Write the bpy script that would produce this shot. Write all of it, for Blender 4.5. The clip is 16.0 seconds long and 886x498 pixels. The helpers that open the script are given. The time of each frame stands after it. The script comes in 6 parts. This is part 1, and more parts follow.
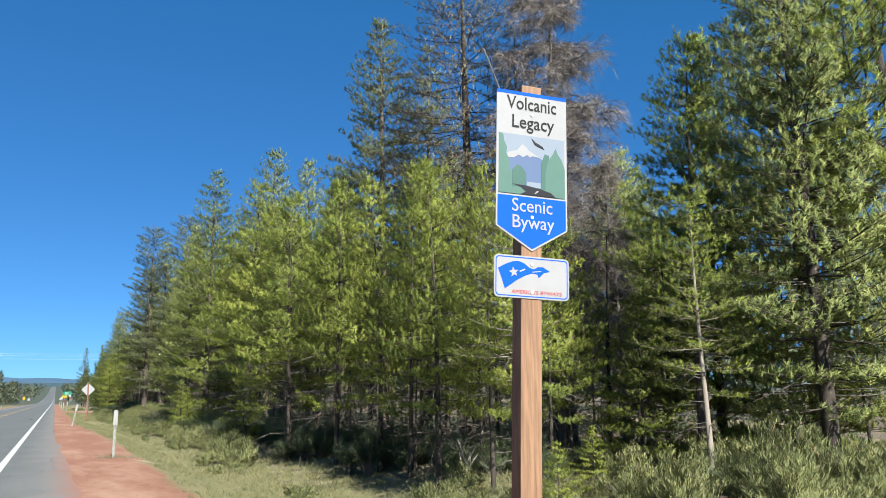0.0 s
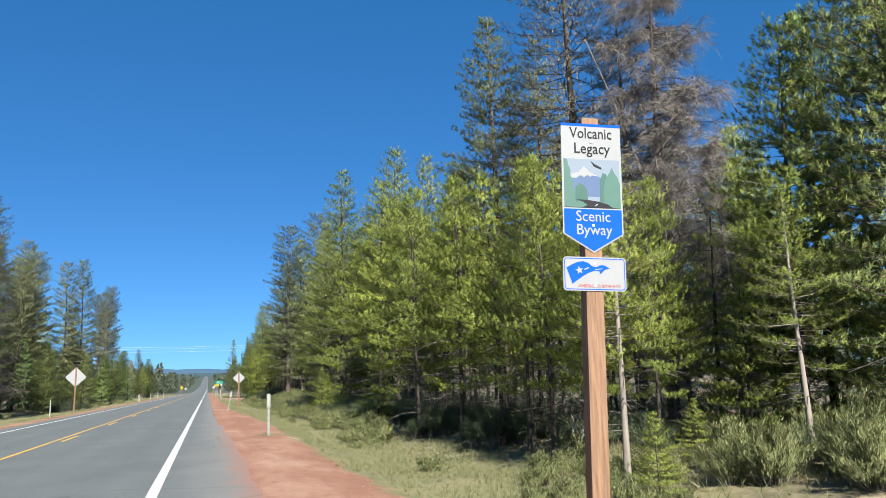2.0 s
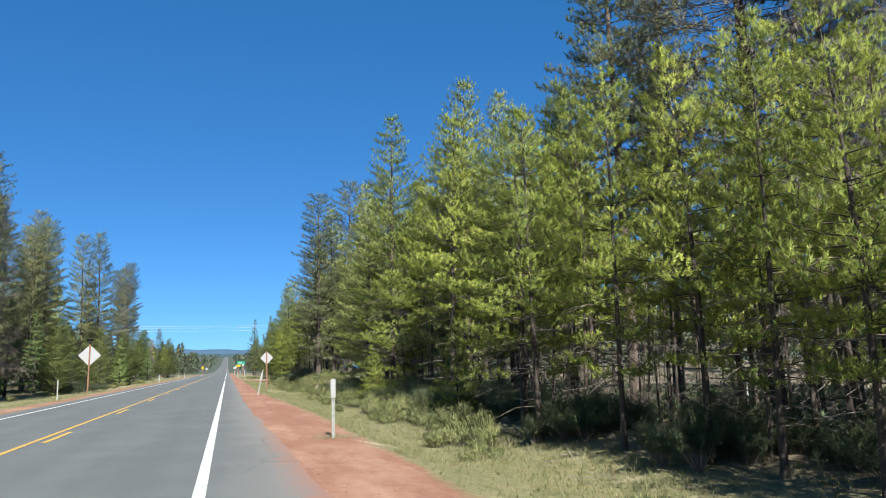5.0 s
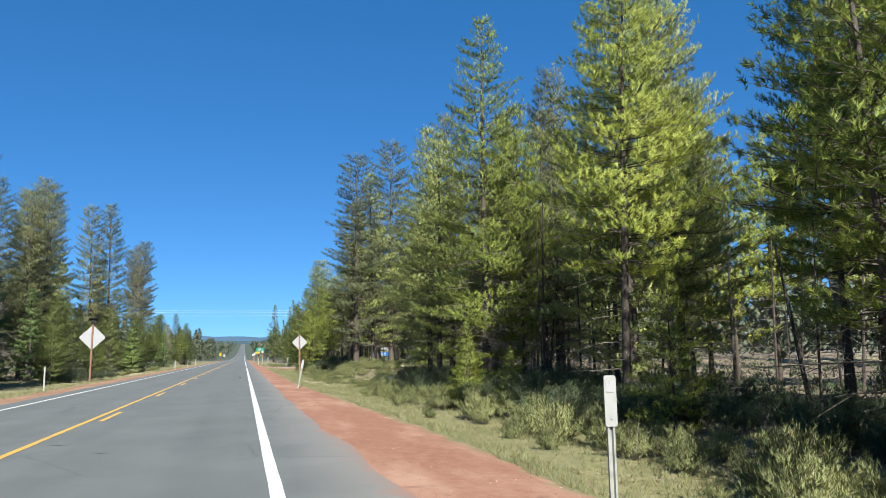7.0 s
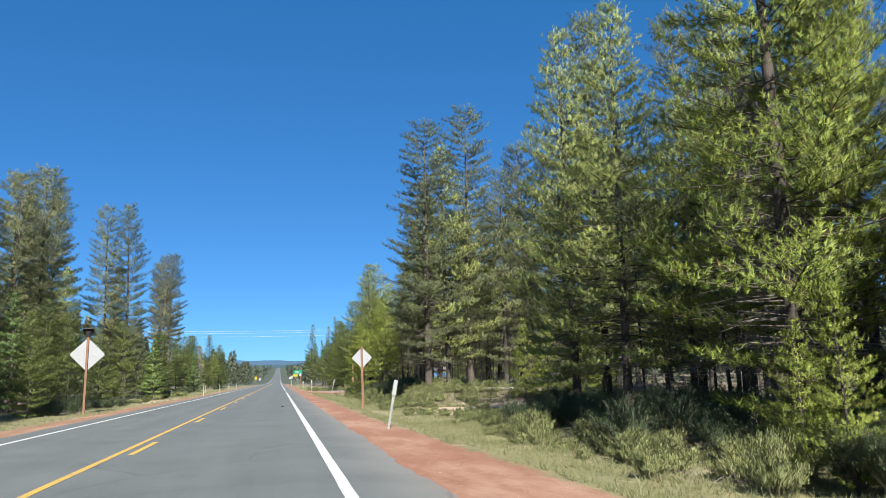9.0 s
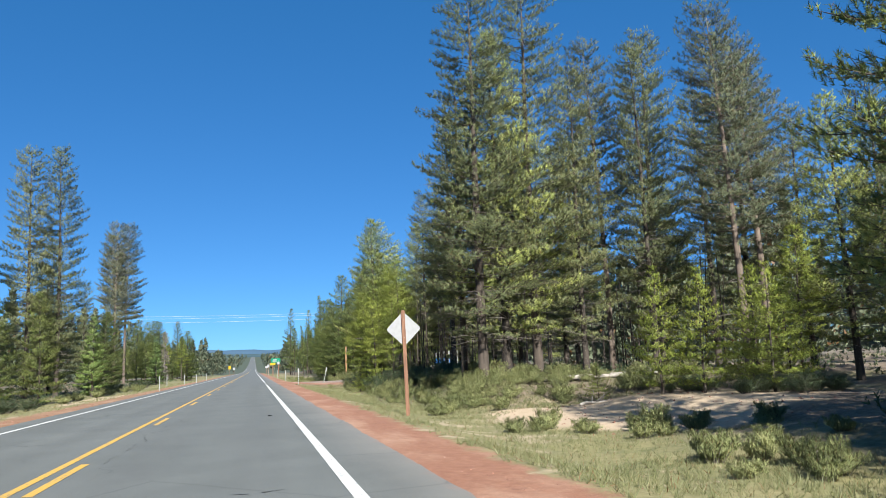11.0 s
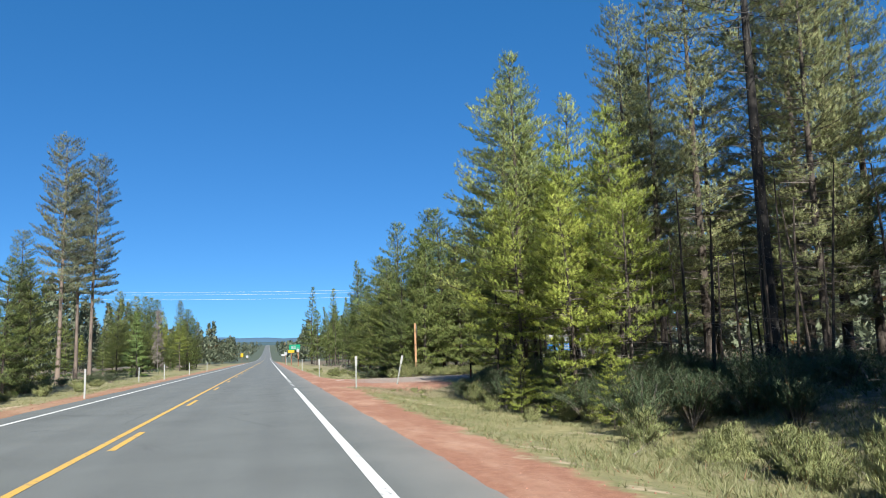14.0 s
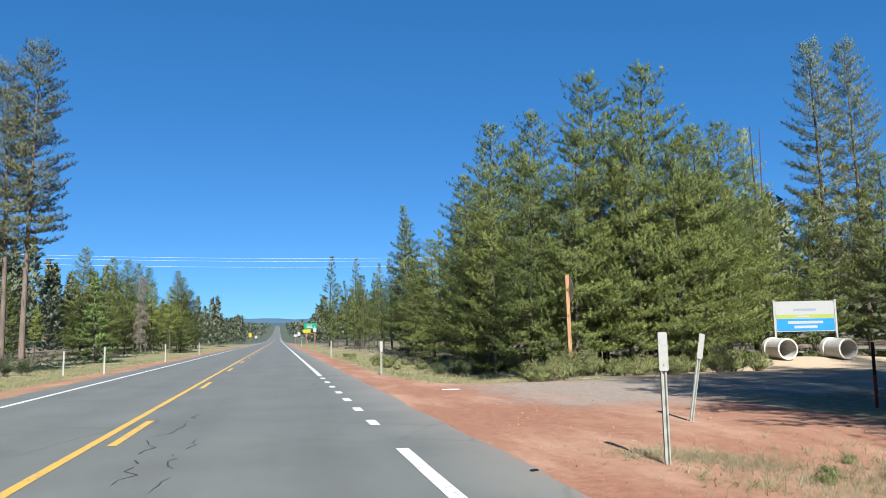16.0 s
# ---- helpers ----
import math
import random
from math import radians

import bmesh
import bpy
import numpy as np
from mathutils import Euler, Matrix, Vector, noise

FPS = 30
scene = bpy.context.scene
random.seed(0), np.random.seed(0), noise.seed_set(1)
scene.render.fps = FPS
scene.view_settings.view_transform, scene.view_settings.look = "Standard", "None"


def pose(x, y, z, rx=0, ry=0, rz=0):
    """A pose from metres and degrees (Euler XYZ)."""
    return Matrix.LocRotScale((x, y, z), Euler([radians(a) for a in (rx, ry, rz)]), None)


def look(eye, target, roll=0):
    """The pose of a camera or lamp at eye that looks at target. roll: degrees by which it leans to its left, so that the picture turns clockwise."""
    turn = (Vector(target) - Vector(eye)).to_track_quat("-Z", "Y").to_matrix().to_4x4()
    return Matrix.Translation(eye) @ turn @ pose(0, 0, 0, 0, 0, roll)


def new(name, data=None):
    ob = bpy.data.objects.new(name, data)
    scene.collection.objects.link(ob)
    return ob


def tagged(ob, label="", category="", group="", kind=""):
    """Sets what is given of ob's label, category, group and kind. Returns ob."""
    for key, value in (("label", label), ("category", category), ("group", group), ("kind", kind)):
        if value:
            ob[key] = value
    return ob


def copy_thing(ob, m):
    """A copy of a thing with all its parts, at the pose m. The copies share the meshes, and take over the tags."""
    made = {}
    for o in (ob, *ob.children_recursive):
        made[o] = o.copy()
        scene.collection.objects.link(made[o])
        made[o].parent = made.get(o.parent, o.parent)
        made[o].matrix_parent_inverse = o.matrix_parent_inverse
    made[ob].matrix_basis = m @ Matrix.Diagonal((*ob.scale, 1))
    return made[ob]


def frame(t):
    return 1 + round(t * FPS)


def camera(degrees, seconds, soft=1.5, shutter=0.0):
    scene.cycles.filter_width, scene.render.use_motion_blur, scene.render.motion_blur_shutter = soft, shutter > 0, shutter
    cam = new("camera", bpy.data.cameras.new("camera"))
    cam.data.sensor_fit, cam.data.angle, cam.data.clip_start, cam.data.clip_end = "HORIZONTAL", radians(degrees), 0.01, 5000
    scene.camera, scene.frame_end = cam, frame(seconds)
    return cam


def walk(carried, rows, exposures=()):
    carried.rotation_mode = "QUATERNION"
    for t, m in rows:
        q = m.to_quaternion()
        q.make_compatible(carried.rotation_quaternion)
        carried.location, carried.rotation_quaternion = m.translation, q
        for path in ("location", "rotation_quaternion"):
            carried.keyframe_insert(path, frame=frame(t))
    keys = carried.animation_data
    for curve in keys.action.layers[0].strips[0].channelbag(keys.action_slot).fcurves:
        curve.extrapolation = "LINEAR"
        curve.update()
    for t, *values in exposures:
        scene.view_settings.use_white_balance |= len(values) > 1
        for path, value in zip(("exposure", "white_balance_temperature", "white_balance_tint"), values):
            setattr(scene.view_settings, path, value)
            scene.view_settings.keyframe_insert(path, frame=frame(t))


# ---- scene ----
cam = camera(61.4, 16.0, soft=0.7)

# seconds, eye, target, roll
PATH = [
    (0.5, (0.694, -0.429, 1.38), (1.406, 1.411, 1.708), -1.6),
    (1, (0.693, -0.452, 1.393), (1.354, 1.406, 1.73), -2.0),
    (1.5, (0.711, -0.325, 1.39), (1.333, 1.544, 1.735), -2.2),
    (2, (0.694, -0.093, 1.389), (1.29, 1.784, 1.737), -2.1),
    (2.5, (0.644, 0.355, 1.392), (1.232, 2.235, 1.738), -2.0),
    (3, (0.635, 1.154, 1.387), (1.223, 3.035, 1.729), -1.8),
    (5.5, (0.147, 9.544, 1.447), (0.686, 11.448, 1.741), -1.4),
    (6, (-0.015, 12.117, 1.398), (0.514, 14.025, 1.682), -1.2),
    (6.5, (-0.178, 14.931, 1.415), (0.341, 16.842, 1.691), -1.2),
    (7, (-0.352, 17.98, 1.387), (0.158, 19.893, 1.664), -1.0),
    (7.5, (-0.553, 21.25, 1.394), (-0.057, 23.167, 1.674), -1.0),
    (8, (-0.641, 24.916, 1.36), (-0.167, 26.837, 1.654), -1.1),
    (8.5, (-0.715, 28.76, 1.33), (-0.27, 30.685, 1.645), -1.3),
    (9, (-0.789, 32.681, 1.275), (-0.363, 34.606, 1.611), -1.6),
    (11.5, (-1.049, 54.333, 1.283), (-0.549, 56.248, 1.574), -2.5),
    (12, (-1.078, 59.288, 1.247), (-0.581, 61.204, 1.533), -2.4),
    (12.5, (-1.147, 64.237, 1.277), (-0.655, 66.155, 1.557), -2.4),
    (13, (-1.114, 69.354, 1.292), (-0.635, 71.275, 1.574), -2.2),
    (13.5, (-1.054, 74.619, 1.319), (-0.59, 76.544, 1.602), -1.9),
    (14, (-1.119, 80.074, 1.327), (-0.664, 82.002, 1.602), -1.8),
    (14.5, (-1.235, 85.834, 1.366), (-0.784, 87.765, 1.626), -1.8),
    (15, (-1.25, 91.96, 1.317), (-0.809, 93.895, 1.564), -1.6),
    (15.5, (-1.299, 98.091, 1.282), (-0.865, 100.028, 1.522), -1.3),
    (16, (-1.423, 104.752, 1.299), (-0.993, 106.692, 1.530), -1.1),
]
START = pose(0.983, 1.297, 1.466, 101.02, 0.917, -27.03)
walk(cam, [(0.0, START)] + [(t, look(eye, target, roll)) for t, eye, target, roll in PATH])

# ---- light ----
SUN_FROM = Vector((-0.04, -1.0, 0.80)).normalized()
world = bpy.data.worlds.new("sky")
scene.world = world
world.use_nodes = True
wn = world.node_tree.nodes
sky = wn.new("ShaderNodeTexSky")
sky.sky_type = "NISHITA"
sky.sun_disc = False
sky.sun_elevation = math.asin(SUN_FROM.z)
sky.sun_rotation = math.atan2(SUN_FROM.x, SUN_FROM.y)
sky.altitude = 1400
sky.air_density = 0.85
sky.dust_density = 0.15
sky.ozone_density = 3.0
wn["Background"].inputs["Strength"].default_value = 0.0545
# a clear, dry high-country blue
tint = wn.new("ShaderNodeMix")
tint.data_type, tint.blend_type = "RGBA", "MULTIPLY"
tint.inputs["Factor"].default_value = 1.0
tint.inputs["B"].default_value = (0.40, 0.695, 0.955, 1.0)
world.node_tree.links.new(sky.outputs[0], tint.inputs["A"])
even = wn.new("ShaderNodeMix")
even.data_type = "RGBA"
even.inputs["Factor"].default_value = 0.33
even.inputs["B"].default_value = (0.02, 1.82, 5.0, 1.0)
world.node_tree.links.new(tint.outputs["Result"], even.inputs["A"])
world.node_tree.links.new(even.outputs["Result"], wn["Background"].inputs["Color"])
sun_data = bpy.data.lights.new("sun", "SUN")
sun_data.energy, sun_data.angle, sun_data.color = 5.1, radians(0.53), (0.98, 0.96, 0.89)
sun = new("sun", sun_data)
sun.matrix_world = look(SUN_FROM * 100, (0, 0, 0))
scene.view_settings.exposure = 1.37


# ---- materials ----
class Nodes:
    """A small builder for node materials."""

    def __init__(self, name, rough=0.8):
        self.mat = bpy.data.materials.new(name)
        self.mat.use_nodes = True
        self.tree = self.mat.node_tree
        self.bsdf = self.tree.nodes["Principled BSDF"]
        self.out = self.tree.nodes["Material Output"]
        self.bsdf.inputs["Roughness"].default_value = rough
        self.pos = self.tree.nodes.new("ShaderNodeNewGeometry")
        self.xyz = self.tree.nodes.new("ShaderNodeSeparateXYZ")
        self.link(self.pos.outputs["Position"], self.xyz.inputs[0])
        self.info = self.tree.nodes.new("ShaderNodeObjectInfo")
        self.coord = self.tree.nodes.new("ShaderNodeTexCoord")

    def link(self, a, b):
        self.tree.links.new(a, b)

    def put(self, value, socket):
        if isinstance(value, (int, float, tuple)):
            socket.default_value = value
        else:
            self.link(value, socket)

    def math(self, op, a, b=0.0, c=0.0, clamp=False):
        n = self.tree.nodes.new("ShaderNodeMath")
        n.operation, n.use_clamp = op, clamp
        for v, s in zip((a, b, c), n.inputs):
            self.put(v, s)
        return n.outputs[0]

    def noise(self, scale, detail=4.0, local=False, stretch=None, rough=0.55):
        n = self.tree.nodes.new("ShaderNodeTexNoise")
        n.inputs["Scale"].default_value, n.inputs["Detail"].default_value = scale, detail
        n.inputs["Roughness"].default_value = rough
        src = self.coord.outputs["Object"] if local else self.pos.outputs["Position"]
        if stretch:
            m = self.tree.nodes.new("ShaderNodeMapping")
            m.inputs["Scale"].default_value = stretch
            self.link(src, m.inputs["Vector"])
            src = m.outputs[0]
        self.link(src, n.inputs["Vector"])
        return n.outputs["Fac"]

    def step(self, value, lo, hi):
        n = self.tree.nodes.new("ShaderNodeMapRange")
        n.interpolation_type = "SMOOTHSTEP"
        n.inputs["From Min"].default_value, n.inputs["From Max"].default_value = lo, hi
        self.put(value, n.inputs["Value"])
        return n.outputs[0]

    def mix(self, fac, a, b, mode="MIX"):
        n = self.tree.nodes.new("ShaderNodeMix")
        n.data_type, n.blend_type = "RGBA", mode
        self.put(fac, n.inputs["Factor"])
        for v, s in ((a, n.inputs["A"]), (b, n.inputs["B"])):
            self.put((*v, 1.0) if isinstance(v, tuple) and len(v) == 3 else v, s)
        return n.outputs["Result"]

    def ramp(self, fac, *stops):
        n = self.tree.nodes.new("ShaderNodeValToRGB")
        el = n.color_ramp.elements
        while len(el) < len(stops):
            el.new(0.5)
        for e, (p, c) in zip(el, stops):
            e.position, e.color = p, (*c, 1.0)
        self.put(fac, n.inputs[0])
        return n.outputs[0]

    def color(self, value):
        self.put((*value, 1.0) if isinstance(value, tuple) else value, self.bsdf.inputs["Base Color"])
        return self

    def rough(self, value):
        self.put(value, self.bsdf.inputs["Roughness"])
        return self

    def bump(self, height, strength=0.3, distance=0.02):
        n = self.tree.nodes.new("ShaderNodeBump")
        n.inputs["Strength"].default_value, n.inputs["Distance"].default_value = strength, distance
        self.put(height, n.inputs["Height"])
        self.link(n.outputs[0], self.bsdf.inputs["Normal"])
        return self

    def thin(self, color, amount):
        """Leaves that let some light through."""
        t = self.tree.nodes.new("ShaderNodeBsdfTranslucent")
        self.put(color, t.inputs["Color"])
        m = self.tree.nodes.new("ShaderNodeMixShader")
        m.inputs[0].default_value = amount
        self.link(self.bsdf.outputs[0], m.inputs[1])
        self.link(t.outputs[0], m.inputs[2])
        self.link(m.outputs[0], self.out.inputs["Surface"])
        return self


def needle_material(name, dark, mid, light, amount=0.28):
    m = Nodes(name, 0.55)
    island = m.pos.outputs["Random Per Island"]
    patch = m.math("ADD", m.math("MULTIPLY", m.noise(0.55, 2.0), 0.45), m.math("MULTIPLY", m.noise(4.5, 1.0), 0.55))
    v = m.math("ADD", m.math("MULTIPLY", island, 0.5), m.math("MULTIPLY", m.info.outputs["Random"], 0.34))
    v = m.math("ADD", v, m.math("MULTIPLY", m.math("SUBTRACT", patch, 0.5), 1.5), clamp=True)
    c = m.ramp(v, (0.0, dark), (0.45, mid), (1.0, light))
    brown = m.math("GREATER_THAN", island, 0.955)
    c = m.mix(brown, c, (0.16, 0.085, 0.035))
    m.color(c).thin(c, amount)
    m.bsdf.inputs["Specular IOR Level"].default_value = 0.35
    return m.mat


def bark_material(name, a, b, scale=5.0):
    m = Nodes(name, 0.9)
    n = m.noise(scale, 6.0, stretch=(1, 1, 0.22), rough=0.65)
    fine = m.noise(38, 3.0, stretch=(1, 1, 0.4))
    v = m.math("ADD", m.math("MULTIPLY", n, 0.75), m.math("MULTIPLY", m.info.outputs["Random"], 0.22))
    c = m.ramp(v, (0.25, a), (0.75, b))
    c = m.mix(m.step(fine, 0.62, 0.75), c, (0.2560, 0.2240, 0.1760))
    m.color(c).bump(n, 0.8, 0.03)
    return m.mat


def plain_material(name, color, rough=0.5, metal=0.0, grime=0.25, scale=9.0):
    m = Nodes(name, rough)
    n = m.noise(scale, 5.0)
    speck = m.noise(scale * 9, 3.0)
    dark = tuple(x * (1 - grime) for x in color)
    c = m.mix(m.step(n, 0.35, 0.75), color, dark)
    c = m.mix(m.math("MULTIPLY", m.step(speck, 0.66, 0.78), grime), c, (0.1600, 0.1360, 0.1040))
    m.color(c).bump(speck, 0.12, 0.004)
    m.bsdf.inputs["Metallic"].default_value = metal
    m.bsdf.inputs["Specular IOR Level"].default_value = 0.2
    return m.mat


def asphalt_material():
    m = Nodes("asphalt", 0.82)
    grit = m.noise(170, 2.0)
    mottled = m.noise(0.55, 5.0)
    streak = m.noise(1.6, 4.0, stretch=(1.0, 0.04, 1.0))
    base = m.ramp(m.math("ADD", m.math("MULTIPLY", mottled, 0.6), m.math("MULTIPLY", streak, 0.4)),
                  (0.3, (0.0704, 0.0774, 0.0746)), (0.7, (0.1077, 0.1169, 0.1126)))
    base = m.mix(m.math("MULTIPLY", m.step(grit, 0.5, 0.72), 0.45), base, (0.2112, 0.2042, 0.1901))
    base = m.mix(m.math("MULTIPLY", m.step(grit, 0.46, 0.3), 0.5), base, (0.0422, 0.0436, 0.0458))
    blot = m.step(m.noise(0.9, 6.0, stretch=(1.0, 0.45, 1.0), rough=0.7), 0.56, 0.70)
    base = m.mix(m.math("MULTIPLY", blot, 0.35), base, (0.0669, 0.0690, 0.0676))
    # wheel tracks, slightly darker and polished
    x = m.xyz.outputs["X"]
    tracks = None
    for c in (-1.0, -2.75, -4.75, -6.5):
        w = m.step(m.math("ABSOLUTE", m.math("SUBTRACT", x, c)), 0.55, 0.1)
        tracks = w if tracks is None else m.math("ADD", tracks, w)
    base = m.mix(m.math("MULTIPLY", tracks, 0.16), base, (0.0620, 0.0648, 0.0634))
    # the paler, dustier strip outside the edge line
    dust = m.math("MULTIPLY", m.step(m.math("ADD", x, m.math("MULTIPLY", mottled, 0.9)), 0.35, 1.9), 0.62)
    base = m.mix(dust, base, (0.1920, 0.1776, 0.1600))
    red = m.math("MULTIPLY", m.step(m.math("ADD", x, m.math("MULTIPLY", m.noise(2.2, 6.0), 0.9)), 1.35, 1.95), 0.75)
    base = m.mix(red, base, (0.2400, 0.1080, 0.0680))
    # cracks
    v = m.tree.nodes.new("ShaderNodeTexVoronoi")
    v.feature = "DISTANCE_TO_EDGE"
    v.inputs["Scale"].default_value = 0.33
    wob = m.tree.nodes.new("ShaderNodeTexNoise")
    wob.inputs["Scale"].default_value = 1.3
    wob.inputs["Detail"].default_value = 6.0
    off = m.mix(0.16, m.pos.outputs["Position"], wob.outputs["Color"], "ADD")
    m.link(m.pos.outputs["Position"], wob.inputs["Vector"])
    m.link(off, v.inputs["Vector"])
    crack = m.math("MULTIPLY", m.step(v.outputs["Distance"], 0.012, 0.003), m.step(m.noise(0.16, 2.0), 0.47, 0.56))
    base = m.mix(m.math("MULTIPLY", crack, 0.28), base, (0.0240, 0.0240, 0.0240))
    m.color(base).bump(grit, 0.35, 0.008)
    return m.mat


def ground_material():
    m = Nodes("forest_ground", 0.95)
    x, y = m.xyz.outputs["X"], m.xyz.outputs["Y"]
    wide, mid, fine, grit = m.noise(0.12, 4.0), m.noise(0.9, 5.0), m.noise(7, 5.0), m.noise(60, 3.0)
    edge = m.math("ADD", m.math("MULTIPLY", m.math("SUBTRACT", mid, 0.5), 1.5),
                  m.math("MULTIPLY", m.math("SUBTRACT", fine, 0.5), 0.7))
    duff = m.ramp(fine, (0.25, (0.0598, 0.0422, 0.0294)), (0.5, (0.1126, 0.0845, 0.0589)), (0.75, (0.1901, 0.1478, 0.1104)))
    dry = m.ramp(fine, (0.2, (0.1137, 0.1003, 0.0418)), (0.55, (0.1806, 0.1605, 0.0708)), (0.8, (0.2407, 0.2073, 0.1158)))
    green = m.ramp(fine, (0.25, (0.0803, 0.0836, 0.0321)), (0.6, (0.1404, 0.1338, 0.0547)), (0.8, (0.2073, 0.1806, 0.0899)))
    grass = m.mix(m.step(mid, 0.38, 0.6), dry, green)
    soil = m.ramp(m.math("ADD", m.math("MULTIPLY", fine, 0.6), m.math("MULTIPLY", grit, 0.4)),
                  (0.3, (0.2720, 0.2000, 0.1320)), (0.7, (0.4160, 0.3280, 0.2320)))
    cinder = m.ramp(m.math("ADD", m.math("MULTIPLY", fine, 0.45), m.math("MULTIPLY", grit, 0.55)),
                    (0.3, (0.1330, 0.0530, 0.0300)), (0.52, (0.2050, 0.0900, 0.0520)), (0.75, (0.2830, 0.1470, 0.0930)))
    dust = m.noise(0.7, 6.0, stretch=(1.0, 0.3, 1.0), rough=0.65)
    cinder = m.mix(m.math("MULTIPLY", m.step(dust, 0.42, 0.68), 0.6), cinder, (0.3500, 0.2200, 0.1500))
    cinder = m.mix(m.math("MULTIPLY", m.step(m.noise(1.7, 6.0, rough=0.7), 0.58, 0.70), 0.55), cinder, (0.1150, 0.0480, 0.0300))
    cinder = m.mix(m.math("MULTIPLY", m.step(grit, 0.60, 0.72), 0.45), cinder, (0.4400, 0.2880, 0.2160))
    # verge grass gives way to forest litter further in
    off_road = m.math("MAXIMUM", m.math("ADD", x, 3.0), m.math("SUBTRACT", -9.0, x))
    inner = m.step(m.math("ADD", off_road, m.math("MULTIPLY", edge, 2.0)), 9.0, 13.0)
    c = m.mix(inner, grass, duff)
    c = m.mix(m.math("MULTIPLY", m.step(wide, 0.5, 0.62), m.math("MULTIPLY", inner, 0.7)), c, grass)
    bare = m.math("MULTIPLY", m.step(m.math("ADD", mid, m.math("MULTIPLY", wide, 0.6)), 0.86, 1.0), 0.7)
    c = m.mix(bare, c, soil)

    def blob(cx, cy, rx, ry):
        u = m.math("DIVIDE", m.math("SUBTRACT", x, cx), rx)
        w = m.math("DIVIDE", m.math("SUBTRACT", y, cy), ry)
        d = m.math("ADD", m.math("MULTIPLY", u, u), m.math("MULTIPLY", w, w))
        return m.step(m.math("ADD", d, m.math("MULTIPLY", edge, 0.5)), 1.25, 0.75)

    for spot in ((10.2, 70.6, 4.8, 4.8), (18.5, 130.4, 7.0, 2.6), (8.3, 73.2, 2.0, 2.2), (-10.8, 103.0, 1.6, 9.0)):
        c = m.mix(blob(*spot), c, soil)
    # red cinder shoulder, wider at the side road
    mouth = m.math("MULTIPLY", m.step(y, 107.0, 115.0), m.step(y, 131.0, 125.5))
    reach = m.math("ADD", m.math("ADD", 2.22, m.math("MULTIPLY", m.step(y, 62.0, 28.0), 0.85)), m.math("MULTIPLY", mouth, 5.2))
    red = m.step(m.math("SUBTRACT", m.math("ADD", x, m.math("MULTIPLY", edge, 0.75)), reach), 0.22, -0.12)
    red = m.math("MULTIPLY", red, m.step(x, -4.0, -2.0))
    c = m.mix(red, c, cinder)
    apron = m.math("MULTIPLY", m.step(m.math("ADD", y, m.math("MULTIPLY", edge, 2.2)), 117.0, 120.5), m.step(m.math("ADD", y, m.math("MULTIPLY", edge, 0.8)), 126.2, 125.2))
    apron = m.math("MULTIPLY", apron, m.step(m.math("ADD", x, m.math("MULTIPLY", edge, 2.6)), 2.4, 5.2))
    apron = m.math("MULTIPLY", apron, m.step(x, 30.0, 24.0))
    tone = m.ramp(m.math("ADD", m.math("MULTIPLY", fine, 0.5), m.math("MULTIPLY", grit, 0.5)), (0.3, (0.1280, 0.1080, 0.0920)), (0.7, (0.2480, 0.2120, 0.1800)))
    c = m.mix(m.math("MULTIPLY", apron, 0.9), c, tone)
    left = m.math("MULTIPLY", m.step(m.math("ADD", x, m.math("MULTIPLY", edge, 0.9)), -9.7, -9.1), m.step(x, -3.0, -5.0))
    c = m.mix(m.math("MULTIPLY", left, 0.8), c, cinder)
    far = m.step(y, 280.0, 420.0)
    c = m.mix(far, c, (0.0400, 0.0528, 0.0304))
    m.color(c).bump(m.math("ADD", m.math("MULTIPLY", fine, 0.7), m.math("MULTIPLY", grit, 0.3)), 0.5, 0.035)
    return m.mat


def paint_material(name, color):
    m = Nodes(name, 0.65)
    wear = m.noise(26, 5.0)
    big = m.noise(1.4, 3.0)
    w = m.step(m.math("ADD", wear, m.math("MULTIPLY", m.math("SUBTRACT", big, 0.5), 0.5)), 0.54, 0.70)
    m.color(m.mix(m.math("MULTIPLY", w, 0.85), color, (0.1200, 0.1240, 0.1240))).bump(wear, 0.2, 0.004)
    return m.mat


def wood_material(name, a, b):
    m = Nodes(name, 0.75)
    n = m.noise(7, 5.0, stretch=(6, 6, 0.35), rough=0.6)
    knots = m.noise(2.3, 2.0)
    c = m.ramp(n, (0.3, a), (0.7, b))
    c = m.mix(m.math("MULTIPLY", m.step(knots, 0.66, 0.72), 0.6), c, (0.0800, 0.0360, 0.0160))
    m.color(c).bump(n, 0.4, 0.006)
    return m.mat


ASPHALT, GROUND = asphalt_material(), ground_material()
WHITE_PAINT = paint_material("white_road_paint", (0.490, 0.490, 0.475))
YELLOW_PAINT = paint_material("yellow_road_paint", (0.4480, 0.2720, 0.0480))
NEEDLE_YOUNG = needle_material("young_pine_needles", (0.087, 0.130, 0.026), (0.268, 0.323, 0.057), (0.488, 0.515, 0.103), 0.38)
NEEDLE_SPIRE = needle_material("mature_pine_needles", (0.107, 0.155, 0.055), (0.299, 0.345, 0.102), (0.543, 0.552, 0.179), 0.38)
NEEDLE_GROVE = needle_material("dense_grove_needles", (0.045, 0.076, 0.022), (0.144, 0.188, 0.047), (0.297, 0.329, 0.089), 0.38)
NEEDLE_TALL = needle_material("tall_pine_needles", (0.073, 0.097, 0.046), (0.182, 0.207, 0.088), (0.328, 0.325, 0.149), 0.38)
